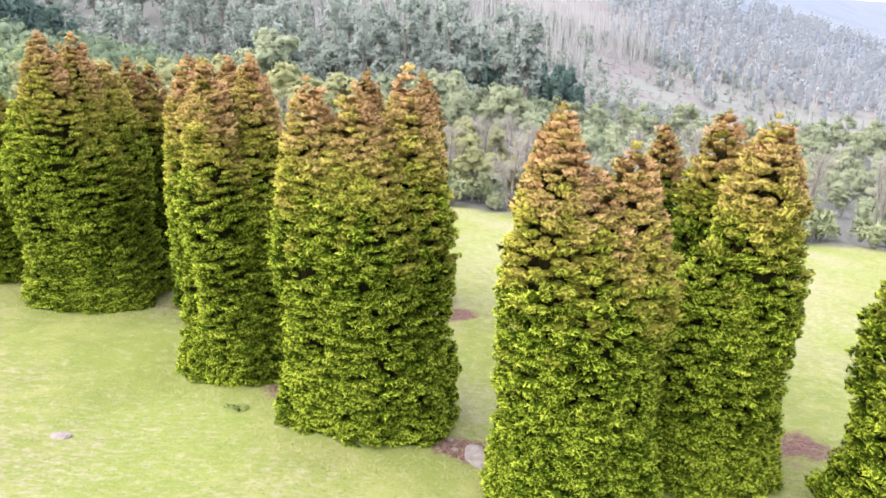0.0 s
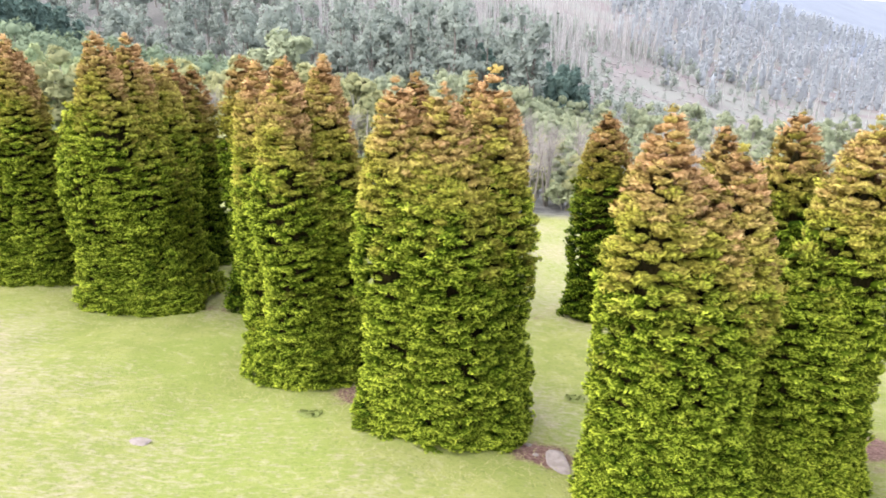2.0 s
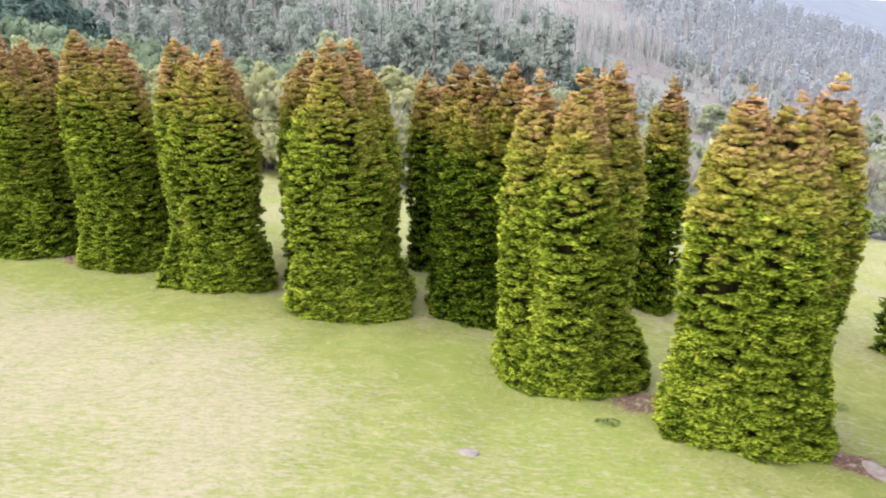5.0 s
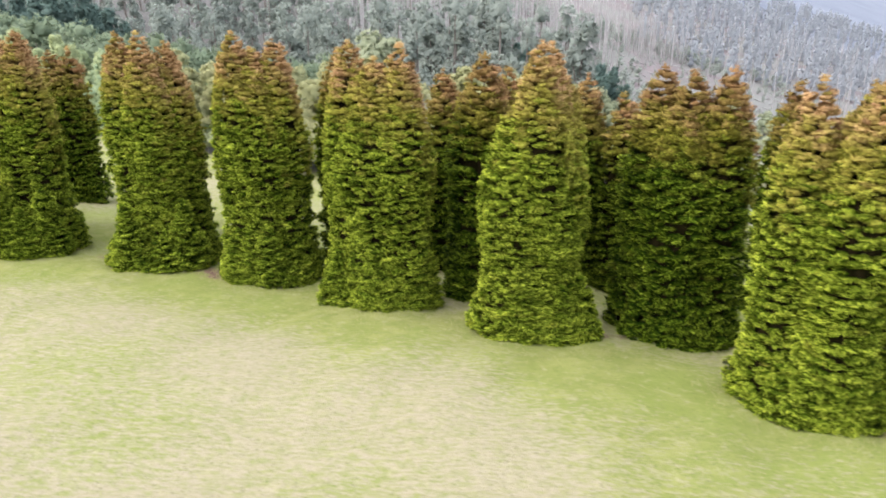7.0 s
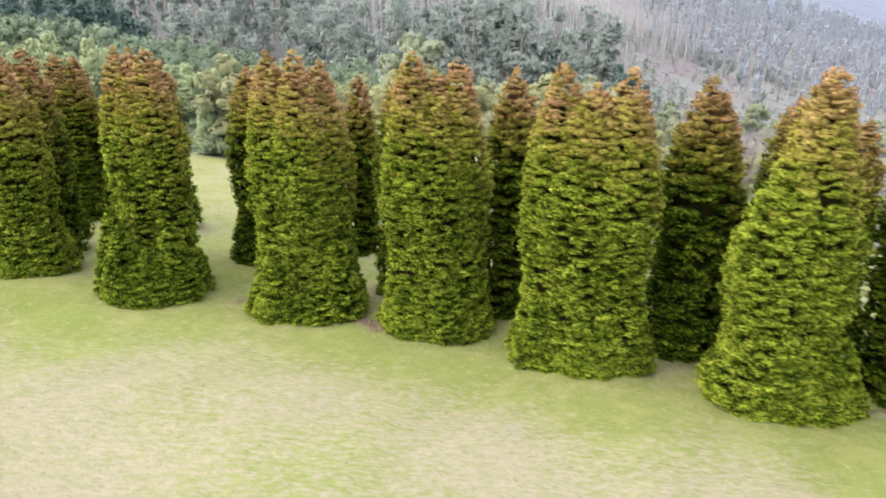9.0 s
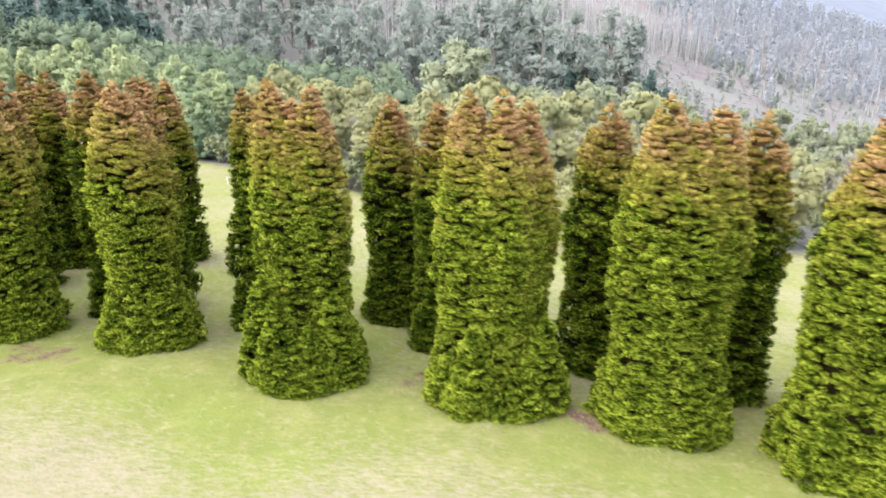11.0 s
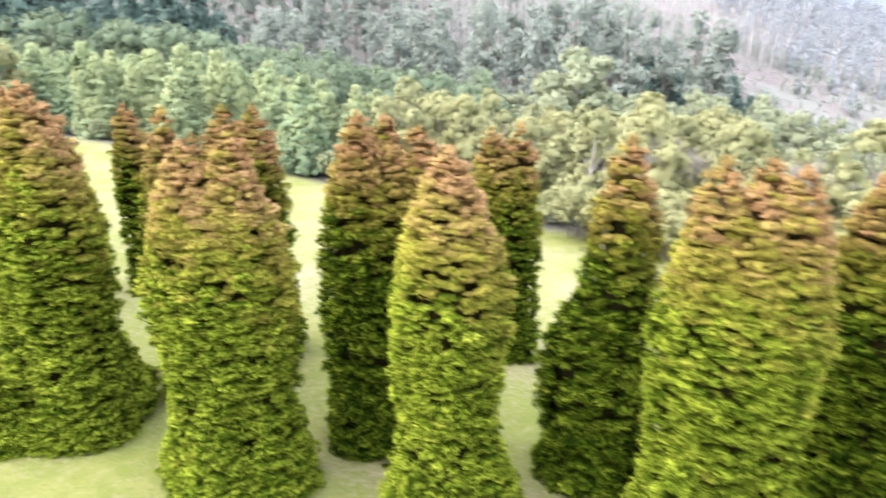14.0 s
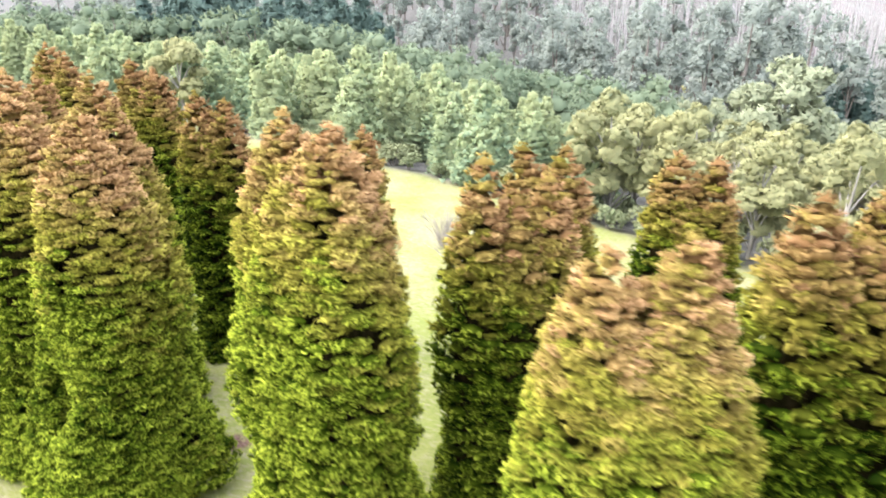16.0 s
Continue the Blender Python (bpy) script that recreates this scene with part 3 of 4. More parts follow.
def broad_tree(rng, H, spread, n, leaf_size, count, kind, body=False, fill=True, boughs=99):
    """Vertices of a crown and of trunk and limbs, foot at the origin."""
    blobs, limbs = [], []
    lean = rng.normal(0, 0.03 * H, 2)
    fork = H * {"wattle": 0.10, "gum": 0.28, "round": 0.20, "tall": 0.22}[kind]
    limbs.append(tube([(0, 0, -0.5), (lean[0] * 0.3, lean[1] * 0.3, fork), (lean[0], lean[1], H * 0.85)], (0.022 * H, 0.016 * H, 0.004 * H), 6))
    for k in range({"wattle": 15, "gum": 15, "round": 8, "tall": 18}[kind]):
        a = rng.uniform(0, 6.28)
        u = rng.uniform(0, 1)
        hz = fork + (H * 0.88 - fork) * u
        rad = spread * {"wattle": (1.0 - 0.75 * u), "gum": (0.45 + 0.5 * np.sin(np.pi * (0.2 + 0.7 * u))), "round": 0.8 * np.sin(np.pi * (0.25 + 0.6 * u)), "tall": 0.85 - 0.5 * u}[kind]
        d = rad * rng.uniform(0.35, 0.9)
        x, y = lean[0] * u + d * np.cos(a), lean[1] * u + d * np.sin(a)
        br = spread * rng.uniform(0.20, 0.40) * (1.30 if kind == "round" else 1.0) * (1 - 0.35 * u * (kind in ("wattle", "tall")))
        blobs.append((x, y, hz, br, br * rng.uniform(0.6, 0.85) * (1.3 if kind == "wattle" else 1.0)))
        limbs.append(tube([(lean[0] * 0.3, lean[1] * 0.3, max(0.3, hz - 0.3 * H)), (x * 0.6, y * 0.6, hz - 0.08 * H), (x, y, hz)], (0.010 * H, 0.006 * H, 0.002 * H), 5))
    blobs.append((lean[0], lean[1], H * 0.9, spread * 0.30, H * 0.10))
    at, out = crown_points(rng, blobs, n)
    v, f, i, along, nv = sprays(rng, at, out, rng.uniform(0.7, 1.3, len(at)) * leaf_size, count, (0.7, 0.5, 0.5), (0.5, 0.95), 0.55, body, 0.45, 0.7)
    # upward leaves toned lighter, lower ones darker: top light painted into the crown
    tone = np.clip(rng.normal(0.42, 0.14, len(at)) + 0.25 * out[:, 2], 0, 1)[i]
    leaves = (v, f, tone, along, nv)
    return (filled(rng, leaves, blobs, n > 500, 0.52 if kind == "tall" else 0.74) if fill else leaves), joined(limbs[:1 + boughs])


def spire(rng, H, spread, n, leaf_size, count, power=0.85):
    h = rng.uniform(0.06, 1, n) ** 0.8
    a = rng.uniform(0, 6.28, n)
    plume = 1 + 0.20 * np.sin(3 * a + 9 * h + rng.uniform(0, 6.28)) + 0.12 * np.sin(5 * a - 17 * h)
    r = spread * (1 - h) ** power * plume * rng.uniform(0.40, 1.05, n) + 0.08
    at = np.stack((r * np.cos(a), r * np.sin(a), h * H), -1)
    out = np.stack((np.cos(a), np.sin(a), np.full(n, 0.1)), -1)
    v, f, i, along, nv = sprays(rng, at, out, rng.uniform(0.7, 1.3, n) * leaf_size, count, (0.7, 0.3, 0.6), (0.6, 1.1), 0.5, False, 0.45, 0.5)
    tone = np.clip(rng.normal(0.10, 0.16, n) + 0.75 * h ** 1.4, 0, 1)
    return (v, f, tone[i], along, nv), tube([(0, 0, -0.5), (0, 0, H * 0.97)], (0.02 * H, 0.01), 6)


def plumed_tree(rng, H, spread, n, leaf_size, count):
    """A feathery tree of several leaning plumes from one foot."""
    crowns, stems, m = [], [], 0
    for k in range(5):
        tall = H * (1.0 if k == 0 else rng.uniform(0.50, 0.88))
        a, d = rng.uniform(0, 6.28), 0.0 if k == 0 else spread * rng.uniform(0.30, 0.62)
        wide = spread * rng.uniform(0.62, 0.92)
        leaves, (sv, sf) = spire(rng, tall, wide, n // 5, leaf_size, count, 0.85)
        v, f, t, al, nv = filled(rng, leaves, [(0, 0, tall * u, wide * 0.60 * (1 - u) ** 0.85, tall * 0.13) for u in (0.14, 0.30, 0.46, 0.62, 0.76)], False, 1.0)
        shift = np.array((d * np.cos(a), d * np.sin(a), 0.0))
        bend = np.clip(v[:, 2:3] / tall, 0, 1)
        crowns.append((v + shift * (0.45 + 0.55 * bend), f + m, np.clip(t + rng.normal(0, 0.12), 0, 1), al, nv))
        stems.append((sv + shift * (0.1 + 0.9 * np.clip(sv[:, 2:3] / tall, 0, 1)), sf))
        m += len(v)
    return tuple(np.concatenate([c[i] for c in crowns]) for i in range(5)), joined(stems)


def tree_thing(name, crown, wood, leaf, bark_mat, label, group):
    root = tagged(new(name), label, "tree", group)
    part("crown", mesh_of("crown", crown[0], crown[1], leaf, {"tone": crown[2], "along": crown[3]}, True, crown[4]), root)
    part("trunk", mesh_of("trunk", *wood, bark_mat, None, True), root)
    return root


def plant(kinds, spots, rng):
    """Puts the first tree of each kind at a spot and copies of it at the rest."""
    first = {}
    for x, y, k, s in spots:
        m = pose(x, y, float(height(x, y)), 0, 0, rng.uniform(0, 360))
        if k not in first:
            first[k] = kinds[k]()
            first[k].matrix_basis = m
            first[k].scale = (s, s, s)
        else:
            o = copy_thing(first[k], m)
            o.scale = (s, s, s * rng.uniform(0.9, 1.1))


def scatter(rng, n, inside, x0, x1, y0, y1, gap):
    pts = []
    for _ in range(n * 12):
        if len(pts) >= n:
            break
        x, y = rng.uniform(x0, x1), rng.uniform(y0, y1)
        if inside(x, y) and all((x - a) ** 2 + (y - b) ** 2 > gap * gap for a, b in pts):
            pts.append((x, y))
    return pts


def beyond(x, y):
    return y - float(np.interp(x, EDGE_X, EDGE_Y))


rng = np.random.RandomState(7)
W_LABEL = "feathery pale green wattle tree at the field's edge"
Y_LABEL = "rounded gum tree with pale yellow-green crown"
O_LABEL = "olive green gum tree with pale limbs"
wattles = {k: (lambda k=k: tree_thing("wattle_tree", *plumed_tree(np.random.RandomState(20 + k), 9.8, 3.8, 1300, 0.60, 9), WATTLE, GREY_BARK, W_LABEL, "wattles along the field edge")) for k in range(4)}
gums = {k: (lambda k=k: tree_thing("gum_tree", *broad_tree(np.random.RandomState(30 + k), 8.5, 3.0, 760, 0.40, 12, "gum"), YELLOW, PALE_BARK, Y_LABEL, "pale gums beyond the field")) for k in range(3)}
olives = {k: (lambda k=k: tree_thing("gum_tree", *broad_tree(np.random.RandomState(40 + k), 12.0, 3.6, 520, 0.56, 10, "gum"), OLIVE, PALE_BARK, O_LABEL, "olive gums in the valley")) for k in range(4)}
spots = [(x, y, int(rng.randint(4)), rng.uniform(0.78, 1.02) * float(np.interp(x, (-120, -85, -60, -48, -40), (1.0, 1.16, 1.02, 0.80, 0.56)))) for x, y in scatter(rng, 130, lambda x, y: 2 < beyond(x, y) < 40, -150, -40, 60, 150, 3.5)]
plant(wattles, spots, rng)
spots = [(x, y, int(rng.randint(3)), rng.uniform(0.7, 1.1) * (0.62 + 0.38 * smooth(-x, 0, 14))) for x, y in scatter(rng, 95, lambda x, y: 3 < beyond(x, y) < 62, -42, 12, 46, 118, 4.2)]
plant(gums, spots, rng)
spots = [(x, y, int(rng.randint(4)), rng.uniform(0.75, 1.15) * (0.45 + 0.55 * smooth(beyond(x, y), 5, 90))) for x, y in scatter(rng, 260, lambda x, y: beyond(x, y) > (50 if x < 8 else 5), -30, 150, 42, 240, 5.0)]
plant(olives, spots, rng)
for x, y, big in ((-90.1, 93.1, 1.15), (-24.5, 98.0, 1.75)):
    lone = tree_thing("gum_tree", *broad_tree(np.random.RandomState(int(-x)), 8.5, 3.0, 860, 0.44, 12, "gum"), YELLOW if x < -60 else OLIVE, PALE_BARK, "lone pale yellow-green gum tree rising above the others", "")
    lone.location, lone.scale = (x, y, float(height(x, y)) + 0.1), (big, big, big)


def forest(name, label, variants, pts, leaf, bark_mat, rng, smin=0.75, smax=1.2, size=lambda x, y: 1.0, calm=0.3, shade=lambda x, y: 0.0):
    """A far wood, joined into one crown mesh and one trunk mesh."""
    cv, cf, ct, ca, cn, wv, wf, n, m = [], [], [], [], [], [], [], 0, 0
    for x, y in pts:
        (v, f, t, al, nv), (lv, lf) = variants[rng.randint(len(variants))]
        s, a = rng.uniform(smin, smax) * size(x, y), rng.uniform(0, 6.28)
        M = np.array(((np.cos(a), -np.sin(a), 0), (np.sin(a), np.cos(a), 0), (0, 0, 1))) * s
        o = np.array((x, y, float(height(x, y))))
        cv.append(v @ M.T + o)
        ca.append(al)
        # calm tips the normals upward, flattening the shading as haze would
        cn.append(unit(nv @ (M.T / s) * (1 - calm) + np.array((0, 0, calm))))
        cf.append(f + n)
        ct.append(np.clip(t + rng.normal(0, 0.20) + shade(x, y), 0, 1))
        n += len(v)
        wv.append(lv @ M.T + o)
        wf.append(lf + m)
        m += len(lv)
    root = tagged(new(name), label, "woodland", kind="stuff")
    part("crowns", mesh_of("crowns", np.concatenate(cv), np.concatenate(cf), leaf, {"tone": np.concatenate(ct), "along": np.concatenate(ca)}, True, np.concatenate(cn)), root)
    part("trunks", mesh_of("trunks", np.concatenate(wv), np.concatenate(wf), bark_mat, None, True), root)
    return root


r2 = np.random.RandomState(11)
rounds = [broad_tree(np.random.RandomState(50 + k), 11, 4.2, 150, 0.85, 5, "round", False, True, 3) for k in range(4)]
talls = [broad_tree(np.random.RandomState(60 + k), 24, 5.2, 460, 1.05, 5, "tall", False, True, 4) for k in range(5)]
lows = [broad_tree(np.random.RandomState(80 + k), 11, 4.0, 44, 1.2, 4, "round", False, True, 0) for k in range(3)]
spires = [spire(np.random.RandomState(70 + k), 18, 2.8, 190, 1.1, 7) for k in range(3)]
spires = [(filled(np.random.RandomState(75 + k), c, [(0, 0, 18 * u, 2.1 * (1 - u) ** 0.85, 2.0) for u in (0.15, 0.32, 0.50, 0.68, 0.82)], False, 1.0), w) for k, (c, w) in enumerate(spires)]
slims = [spire(np.random.RandomState(85 + k), 14, 2.7, 30, 1.5, 3, 0.7) for k in range(4)]
slims = [(filled(np.random.RandomState(95 + k), c, [(0, 0, 14 * u, 2.2 * (1 - u) ** 0.7, 2.1) for u in (0.16, 0.36, 0.56, 0.76)], False, 1.0), w) for k, (c, w) in enumerate(slims)]


def logged(x, y):
    """The cleared part of the far slope, and the bare paddock below it."""
    return (72 < x < 235 and 318 < y < 425 and float(waves(x, y, 38, 19)) > -0.55) or (x > 120 and y < 356)


forest("rounded_woodland", "dense dark green rounded trees below the hill", rounds, scatter(r2, 280, lambda x, y: beyond(x, y) > 40, -230, -34, 118, 205, 4.3), ROUND_DARK, GREY_BARK, r2, 0.8, 1.15, lambda x, y: 1.45 - 0.35 * float(smooth(x, -110, -50)))
# the last function lightens the tone eastward, painting in thicker haze
forest("tall_gum_forest", "tall grey-green gum forest on the hillside, toned paler eastward for haze", talls, scatter(r2, 300, lambda x, y: (y < 292 and x < 24) or x < -0.19 * y - 6, -330, 60, 195, 420, 8.5), GUM, GREY_BARK, r2, 0.75, 1.2, lambda x, y: 1 + 0.35 * float(smooth(x, -95, -45)) * (y < 292), 0.6, lambda x, y: -0.30 + 0.42 * float(smooth(x, -150, -10)))
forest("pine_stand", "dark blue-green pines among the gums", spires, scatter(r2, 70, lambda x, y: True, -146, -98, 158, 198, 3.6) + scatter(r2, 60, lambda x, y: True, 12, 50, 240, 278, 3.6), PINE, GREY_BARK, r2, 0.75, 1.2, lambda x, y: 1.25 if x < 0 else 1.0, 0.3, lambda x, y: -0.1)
forest("blossoming_wattles", "scattered yellow flowering wattles among the gums", lows, scatter(r2, 26, lambda x, y: True, -75, 10, 190, 285, 6.0), BLOSSOM, GREY_BARK, r2, 0.35, 0.7)
forest("far_woodland", "gum woodland across the valley, painted pale blue-grey for haze", slims, scatter(r2, 1700, lambda x, y: x > 0.20 * y + 14 and not logged(x, y), 90, 640, 330, 900, 4.5), HAZED, GREY_BARK, r2, 0.7, 1.25, lambda x, y: 1.0, 0.93)


def dead_forest(pts, rng):
    pieces = []
    for x, y in pts:
        z, H = float(height(x, y)), rng.uniform(15, 27)
        lean = rng.normal(0, 0.4, 2)
        pieces.append(tube([(x, y, z - 0.5), (x + lean[0] * 0.5, y + lean[1] * 0.5, z + H * 0.5), (x + lean[0], y + lean[1], z + H)], (0.30, 0.22, 0.08), 5))
        for _ in range(3):
            a, h = rng.uniform(0, 6.28), rng.uniform(0.55, 0.95) * H
            pieces.append(tube([(x + lean[0] * h / H, y + lean[1] * h / H, z + h), (x + 1.3 * np.cos(a), y + 1.3 * np.sin(a), z + h + 1.2)], (0.10, 0.03), 3))
    for _ in range(130):  # felled logs on the cleared slope
        x, y, a, l = rng.uniform(78, 205), rng.uniform(322, 415), rng.uniform(-0.5, 0.9), rng.uniform(1.5, 5)
        ends = [(x + k * l * np.cos(a), y + k * l * np.sin(a)) for k in (0, 1)]
        pieces.append(tube([(u, w, float(height(u, w)) + 0.2) for u, w in ends], (0.22, 0.15), 5))
    v, f = joined(pieces)
    return tagged(new("dead_trunks", mesh_of("dead_trunks", v, f, DEAD_BARK, None, True)), "bare pale trunks of burnt gums on the hill", "dead trees", kind="stuff")


dead_forest(scatter(r2, 620, lambda x, y: x < 52 + 0.6 * (y - 296) and not (x > 68 and y < 392), -80, 128, 322, 440, 2.4) + scatter(r2, 170, lambda x, y: x > 0.28 * y + 10, 125, 420, 340, 640, 5.0), r2)
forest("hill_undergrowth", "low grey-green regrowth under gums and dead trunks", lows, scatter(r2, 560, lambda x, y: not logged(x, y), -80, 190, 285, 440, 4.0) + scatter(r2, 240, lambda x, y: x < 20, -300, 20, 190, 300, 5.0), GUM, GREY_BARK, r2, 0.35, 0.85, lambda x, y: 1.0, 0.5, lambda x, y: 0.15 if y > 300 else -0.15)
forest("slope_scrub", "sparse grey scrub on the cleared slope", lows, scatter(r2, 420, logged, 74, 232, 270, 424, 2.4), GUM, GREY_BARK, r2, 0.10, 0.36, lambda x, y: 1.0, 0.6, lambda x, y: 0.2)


# ---- scrub, grass and small things ----
SCRUB = crown_leaf("grey_scrub", (0.115, 0.150, 0.080), (0.220, 0.250, 0.145), (0.320, 0.325, 0.200), 0.1)
STRAW = crown_leaf("dry_grass", (0.184, 0.212, 0.060), (0.272, 0.256, 0.120), (0.312, 0.288, 0.160), 0.2)
WEED = crown_leaf("weed_leaf", (0.168, 0.212, 0.064), (0.224, 0.256, 0.088), (0.264, 0.288, 0.112), 0.2)


def bush(seed, H, spread, n, leaf_size, leaf, label, group, count=9):
    """A low many-stemmed bush, foot at the origin."""
    r = np.random.RandomState(seed)
    blobs = [(spread * r.uniform(-0.6, 0.6), spread * r.uniform(-0.6, 0.6), H * r.uniform(0.35, 0.75), spread * r.uniform(0.35, 0.55), H * r.uniform(0.22, 0.34)) for _ in range(6)]
    at, out = crown_points(r, blobs, n)
    v, f, i, along, nv = sprays(r, at, out, r.uniform(0.7, 1.3, len(at)) * leaf_size, count, (0.7, 0.5, 0.5), (0.5, 0.95), 0.5, False, 0.45)
    stems = joined([tube([(0.1 * b[0], 0.1 * b[1], -0.2), (b[0] * 0.6, b[1] * 0.6, b[2] * 0.6), (b[0], b[1], b[2] + b[4] * 0.6)], (0.05, 0.035, 0.012), 5) for b in blobs])
    root = tagged(new("bush"), label, "bush", group)
    part("crown", mesh_of("crown", v, f, leaf, {"tone": np.clip(r.normal(0.5, 0.25, len(at)), 0, 1)[i], "along": along}, True, nv), root)
    part("stem", mesh_of("stem", *stems, GREY_BARK, None, True), root)
    return root


def bare_bush(seed, H, spread, label, twigs=46):
    """A leafless bush of fine branching twigs."""
    r = np.random.RandomState(seed)
    root = tagged(new("bare_bush"), label, "bush")
    pieces = []
    for _ in range(twigs):
        a, d = r.uniform(0, 6.28), spread * r.uniform(0.2, 1.0)
        tip = np.array((d * np.cos(a), d * np.sin(a), H * r.uniform(0.55, 1.0)))
        mid = tip * np.array((0.45, 0.45, 0.6)) + r.normal(0, 0.05, 3)
        pieces.append(tube([(0.08 * np.cos(a), 0.08 * np.sin(a), -0.1), mid, tip], (0.022, 0.014, 0.004), 4))
        for _ in range(3):
            pieces.append(tube([mid + (tip - mid) * r.uniform(0, 0.7), tip + r.normal(0, 0.22, 3)], (0.009, 0.003), 4))
    v, f = joined(pieces)
    part("crown", mesh_of("crown", v, f, BARE_BARK, None, True), root)
    return root


def bare_tree(seed, H, spread):
    """A slender leafless tree: forked stems and a haze of fine twigs."""
    r = np.random.RandomState(seed)
    root = tagged(new("bare_tree"), "leafless pale grey tree at the field's edge", "tree", "leafless trees along the field edge")
    stems, twigs = [], []
    for _ in range(4):
        a, d = r.uniform(0, 6.28), spread * r.uniform(0.2, 0.6)
        top = np.array((d * np.cos(a), d * np.sin(a), H * r.uniform(0.7, 1.0)))
        mid = top * np.array((0.4, 0.4, 0.5)) + r.normal(0, 0.12, 3)
        stems.append(tube([(0.1 * np.cos(a), 0.1 * np.sin(a), -0.2), mid, top], (0.11, 0.07, 0.015), 6))
        for _ in range(26):
            u = r.uniform(0.2, 1.0)
            p = mid + (top - mid) * u
            q = p + np.array((*r.normal(0, 0.55 * spread, 2) * 0.6, r.uniform(0.3, 1.2)))
            twigs.append(tube([p, (p + q) / 2 + r.normal(0, 0.08, 3), q], (0.025, 0.016, 0.005), 4))
            for _ in range(2):
                twigs.append(tube([(p + q) / 2, q + r.normal(0, 0.35, 3)], (0.012, 0.004), 4))
    part("trunk", mesh_of("trunk", *joined(stems), GREY_BARK, None, True), root)
    part("crown", mesh_of("crown", *joined(twigs), BARE_BARK, None, True), root)
    return root


BARE_BARK = bark("bare_twig_bark", (0.220, 0.195, 0.186), (0.390, 0.355, 0.340), 7.0)
r3 = np.random.RandomState(23)
shrubs = {k: (lambda k=k: bush(90 + k, 1.9, 1.5, 170, 0.34, SCRUB, "low grey-green scrub bush along the field's edge", "scrub along the field edge")) for k in range(3)}
plant(shrubs, [(x, y, int(r3.randint(3)), r3.uniform(0.6, 1.25)) for x, y in scatter(r3, 150, lambda x, y: 0.5 < beyond(x, y) < 9, -90, 60, 34, 110, 1.9)], r3)
glow = {k: (lambda k=k: bush(95 + k, 3.4, 2.1, 330, 0.40, YELLOW, "bushy pale yellow wattle beside the field", "yellow wattles beside the field", 11)) for k in range(2)}
plant(glow, [(-25.0, 55.5, 0, 1.25), (-22.4, 54.0, 1, 1.1), (-20.0, 52.5, 0, 1.0), (-27.6, 58.5, 1, 1.0), (-17.5, 53.5, 1, 1.15), (-21.5, 57.5, 0, 1.3), (-13.5, 47.8, 1, 1.0), (-17.0, 46.0, 0, 1.1)], r3)
for x, y, k in ((-45.8, 50.0, 1), (-47.2, 53.5, 2), (-44.6, 47.2, 3)):
    o = bare_bush(200 + k, 2.0, 1.5, "leafless pinkish grey bush standing in the field")
    o.location = (x, y, float(height(x, y)))
bare = {}
for x, y in scatter(r3, 34, lambda x, y: 2 < beyond(x, y) < 14, -34, 34, 40, 84, 2.6):
    k = int(r3.randint(3))
    m = pose(x, y, float(height(x, y)), 0, 0, r3.uniform(0, 360))
    if k not in bare:
        bare[k] = bare_tree(220 + k, 6.5, 1.7)
        bare[k].matrix_basis = m
    else:
        copy_thing(bare[k], m).scale = (1, 1, r3.uniform(0.65, 1.1))
o = bare_bush(210, 0.35, 0.5, "small heap of grey dead twigs by a conifer", 30)
o.location = (-45.2, 27.9, float(height(-45.2, 27.9)))


def rock(x, y, sx, sy, sz, seed, label):
    bm = bmesh.new()
    bmesh.ops.create_icosphere(bm, subdivisions=3, radius=1.0)
    for v in bm.verts:
        k = 1 + 0.22 * noise.noise(v.co * 1.4 + Vector((seed, 0, 0))) + 0.06 * noise.noise(v.co * 5.0)
        v.co = Vector((v.co.x * sx * k, v.co.y * sy * k, v.co.z * sz * k))
    me = bpy.data.meshes.new("stone")
    bm.to_mesh(me)
    bm.free()
    me.materials.append(STONE)
    ob = tagged(new("stone", me), label, "stone")
    ob.location = (x, y, float(height(x, y)) + sz * 0.25)


STONE = bark("pale_stone", (0.170, 0.142, 0.135), (0.250, 0.215, 0.208), 6.0)
rock(0.66, 11.42, 0.24, 0.52, 0.045, 3, "flat pale grey stone lying in bare soil")
rock(-7.50, 11.30, 0.24, 0.15, 0.03, 5, "low pale stone half sunk in the grass")
for k, (x, y) in enumerate(((-3.55, 13.70), (-3.30, 13.95), (-3.10, 13.75), (-3.45, 14.00), (0.25, 11.75), (0.15, 12.10))):
    rock(x, y, 0.07, 0.05, 0.03, 7 + k, "small pale pebble on dark reddish soil")
POST = bark("weathered_white_paint", (0.520, 0.510, 0.480), (0.700, 0.690, 0.660), 12.0)


def field_post(x, y):
    v, f = tube([(0, 0, -0.2), (0, 0, 0.50), (0, 0, 0.55)], (0.045, 0.040, 0.025), 8)
    cap = tube([(0, 0, 0.548), (0, 0, 0.56)], (0.026, 0.001), 8)
    ob = tagged(new("marker_post", mesh_of("marker_post", *joined([(v, f), cap]), POST, None, False)), "short white painted marker post in the grass", "post")
    ob.location = (x, y, float(height(x, y)))


field_post(-41.6, 60.0)


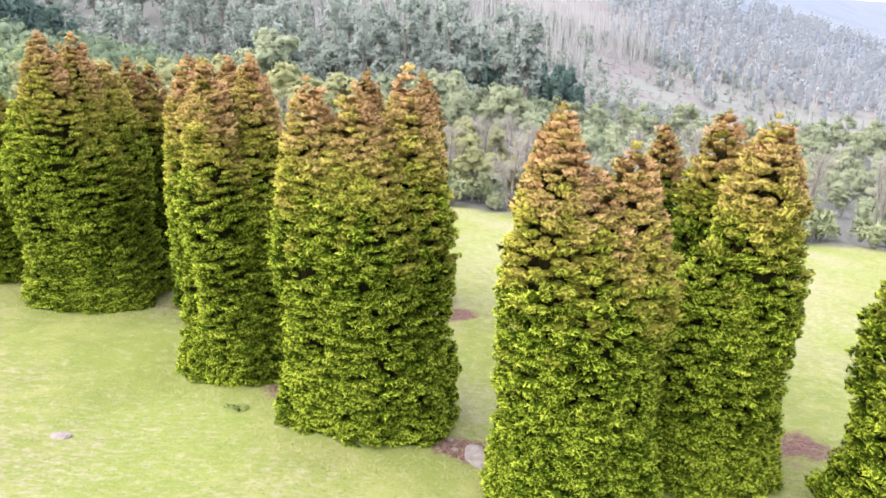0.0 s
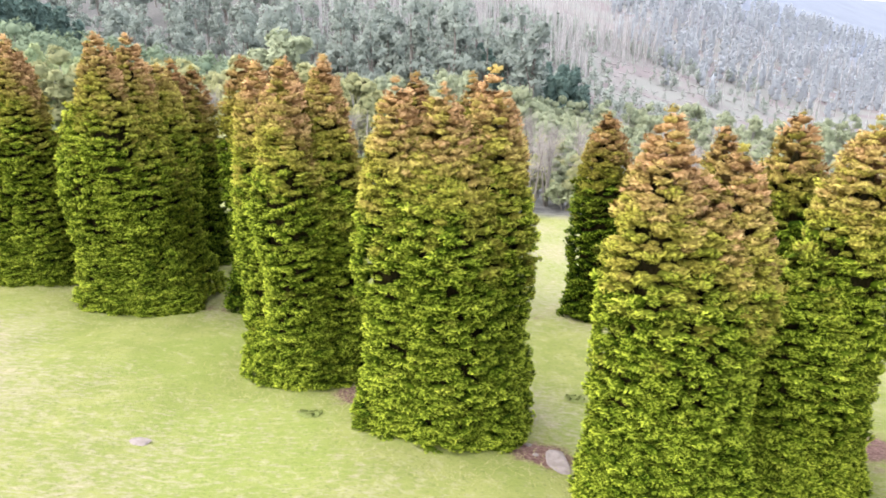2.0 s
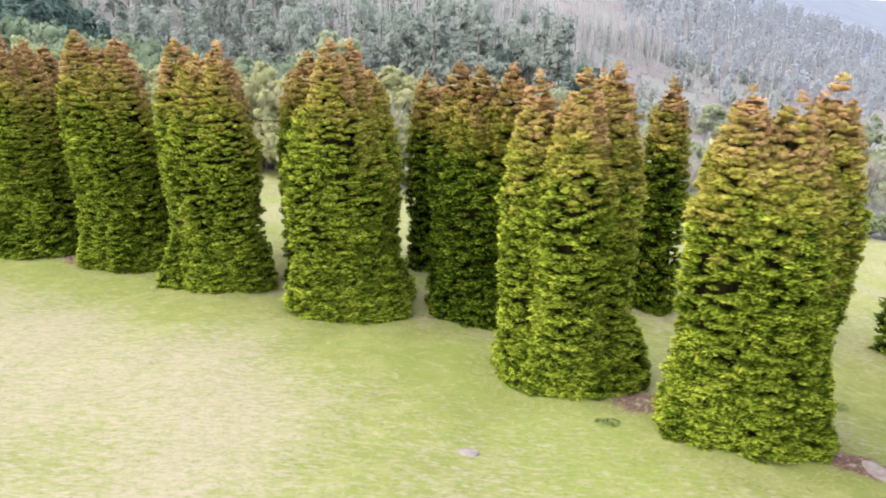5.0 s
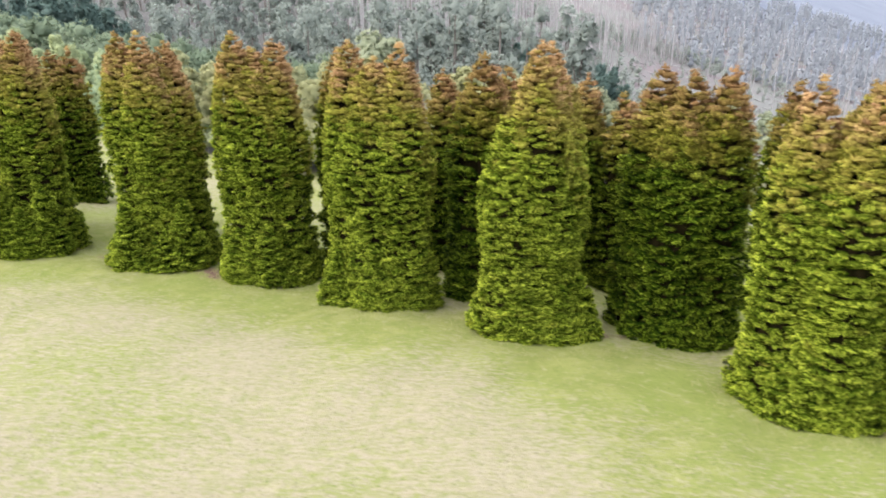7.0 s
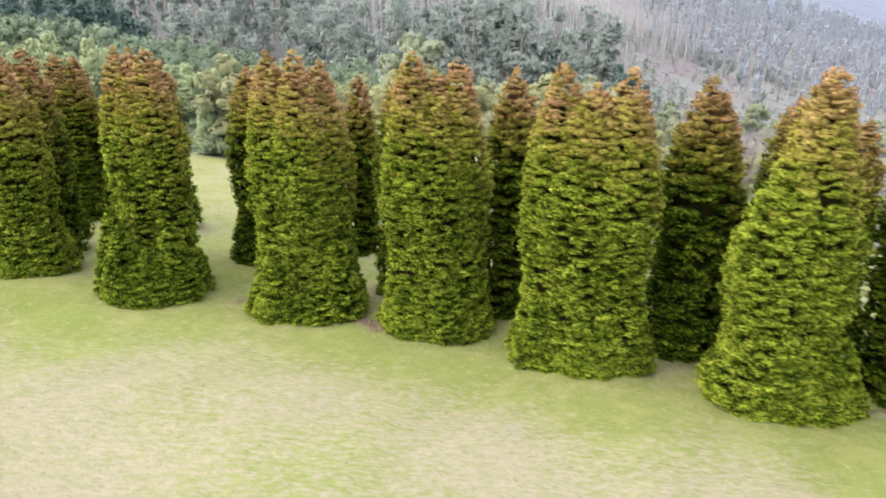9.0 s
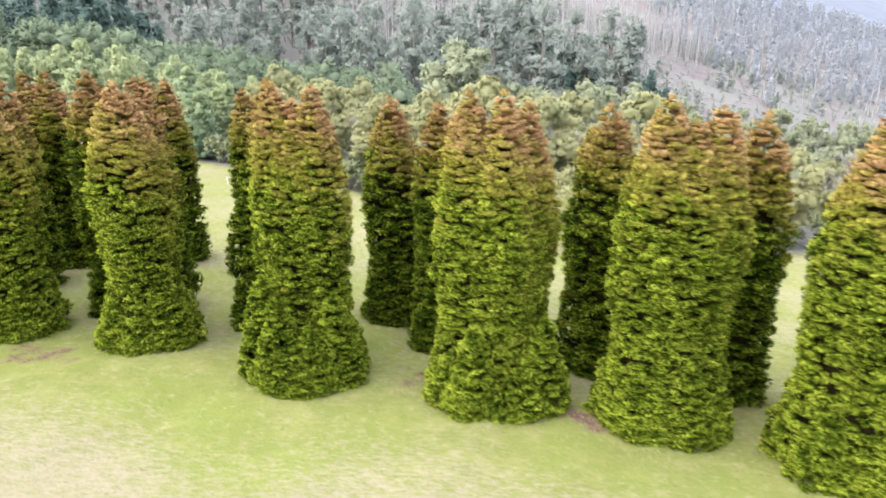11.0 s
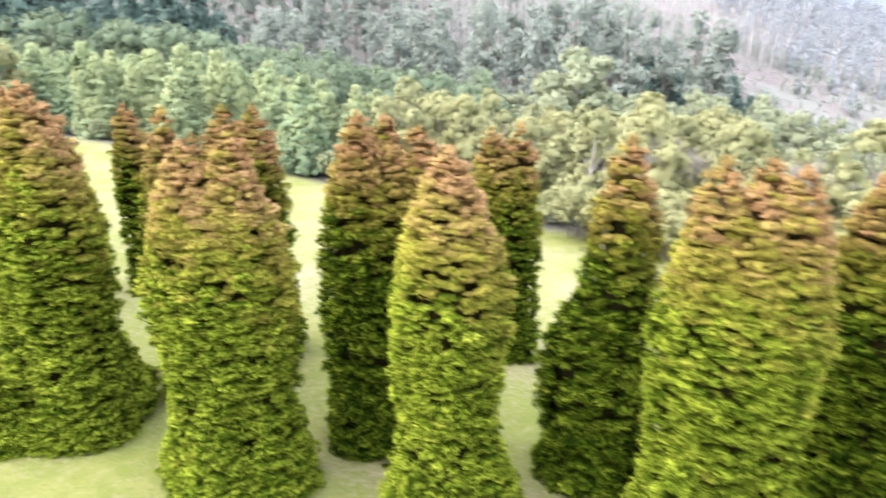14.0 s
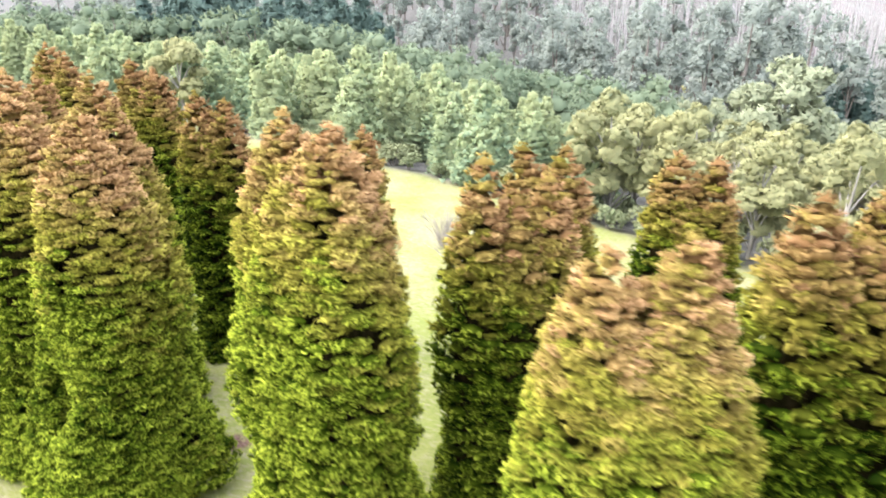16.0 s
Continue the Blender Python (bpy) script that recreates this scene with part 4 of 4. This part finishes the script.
def tufts():
    """Grass: pale dry fringes round the conifers' feet and short blades all over the near field."""
    r = np.random.RandomState(31)
    at, hgt, tone = [], [], []
    for tops, R, shoots, skirt in GROVE:
        cx, cy = np.mean([t[0] for t in tops]), np.mean([t[1] for t in tops])
        reach = max(np.hypot(t[0] - cx, t[1] - cy) for t in tops) + R
        n = 900
        a, d = r.uniform(0, 6.28, n), reach * r.uniform(0.95, 1.35, n) + np.abs(r.normal(0, 0.25, n))
        at.append(np.stack((cx + d * np.cos(a), cy + d * np.sin(a) - skirt * 0.5), -1))
        hgt.append(r.uniform(0.05, 0.16, n))
        tone.append(np.clip(r.normal(0.7, 0.2, n), 0, 1))
    n = 52000
    xy = np.stack((r.uniform(-62, 22, n), r.uniform(4, 46, n)), -1)
    clump = waves(xy[:, 0], xy[:, 1], 2.2, 41) + 0.7 * waves(xy[:, 0], xy[:, 1], 0.8, 42)
    keep = r.uniform(-1.2, 1.4, n) < clump
    at.append(xy[keep])
    hgt.append(r.uniform(0.03, 0.10, keep.sum()))
    tone.append(np.clip(r.normal(0.35, 0.3, keep.sum()), 0, 1))
    at, hgt, tone = np.concatenate(at), np.concatenate(hgt), np.concatenate(tone)
    z = height(at[:, 0], at[:, 1]) - 0.01
    p = np.column_stack((at, z))
    a = r.uniform(0, 6.28, len(p))
    side = np.stack((np.cos(a), np.sin(a), np.zeros(len(p))), -1) * (0.006 + hgt * 0.03)[:, None]
    lean = np.stack((-np.sin(a), np.cos(a), np.zeros(len(p))), -1) * (hgt * r.uniform(0.6, 1.4, len(p)))[:, None]
    tip = p + lean + np.column_stack((r.normal(0, 0.2, len(p)) * hgt, r.normal(0, 0.2, len(p)) * hgt, hgt * 0.7))
    v = np.stack((p - side, p + side, tip), axis=1).reshape(-1, 3)
    up = np.tile((0.0, -0.10, 0.99), (len(v), 1))
    me = mesh_of("grass_tufts", v, np.arange(len(v)).reshape(-1, 3), STRAW, {"tone": np.repeat(tone, 3), "along": np.tile((0.0, 0.0, 1.0), len(p))}, True, up)
    tagged(new("grass_tufts", me), "short green and straw-dry grass blades over the field", "grass", kind="stuff")


tufts()


def weed_patch(x, y, r0, seed):
    r = np.random.RandomState(seed)
    n = 40
    a, d = r.uniform(0, 6.28, n), r0 * np.sqrt(r.uniform(0, 1, n))
    xy = np.stack((d * np.cos(a), d * np.sin(a) * 0.6), -1)
    base = float(height(x, y))
    z = height(x + xy[:, 0], y + xy[:, 1]) - base
    v, f, i, along, nv = sprays(r, np.column_stack((xy, z + 0.02)), np.tile((0.0, -0.2, 1.0), (n, 1)), r.uniform(0.06, 0.12, n), 7, (0.7, 0.7, 0.3), (0.6, 1.2), 0.4, False, 0.1)
    ob = tagged(new("weed_patch", mesh_of("weed_patch", v, f, WEED, {"tone": r.uniform(0, 1, n)[i], "along": along}, True, np.tile((0.0, -0.1, 0.99), (len(v), 1)))), "low clump of dark green weeds in the grass", "weeds", "weeds in the grass")
    ob.location = (x, y, base)


for k, (x, y, r0) in enumerate(((1.6, 14.6, 0.30), (-4.45, 12.75, 0.28))):
    weed_patch(x, y, r0 * 0.8, 300 + k)
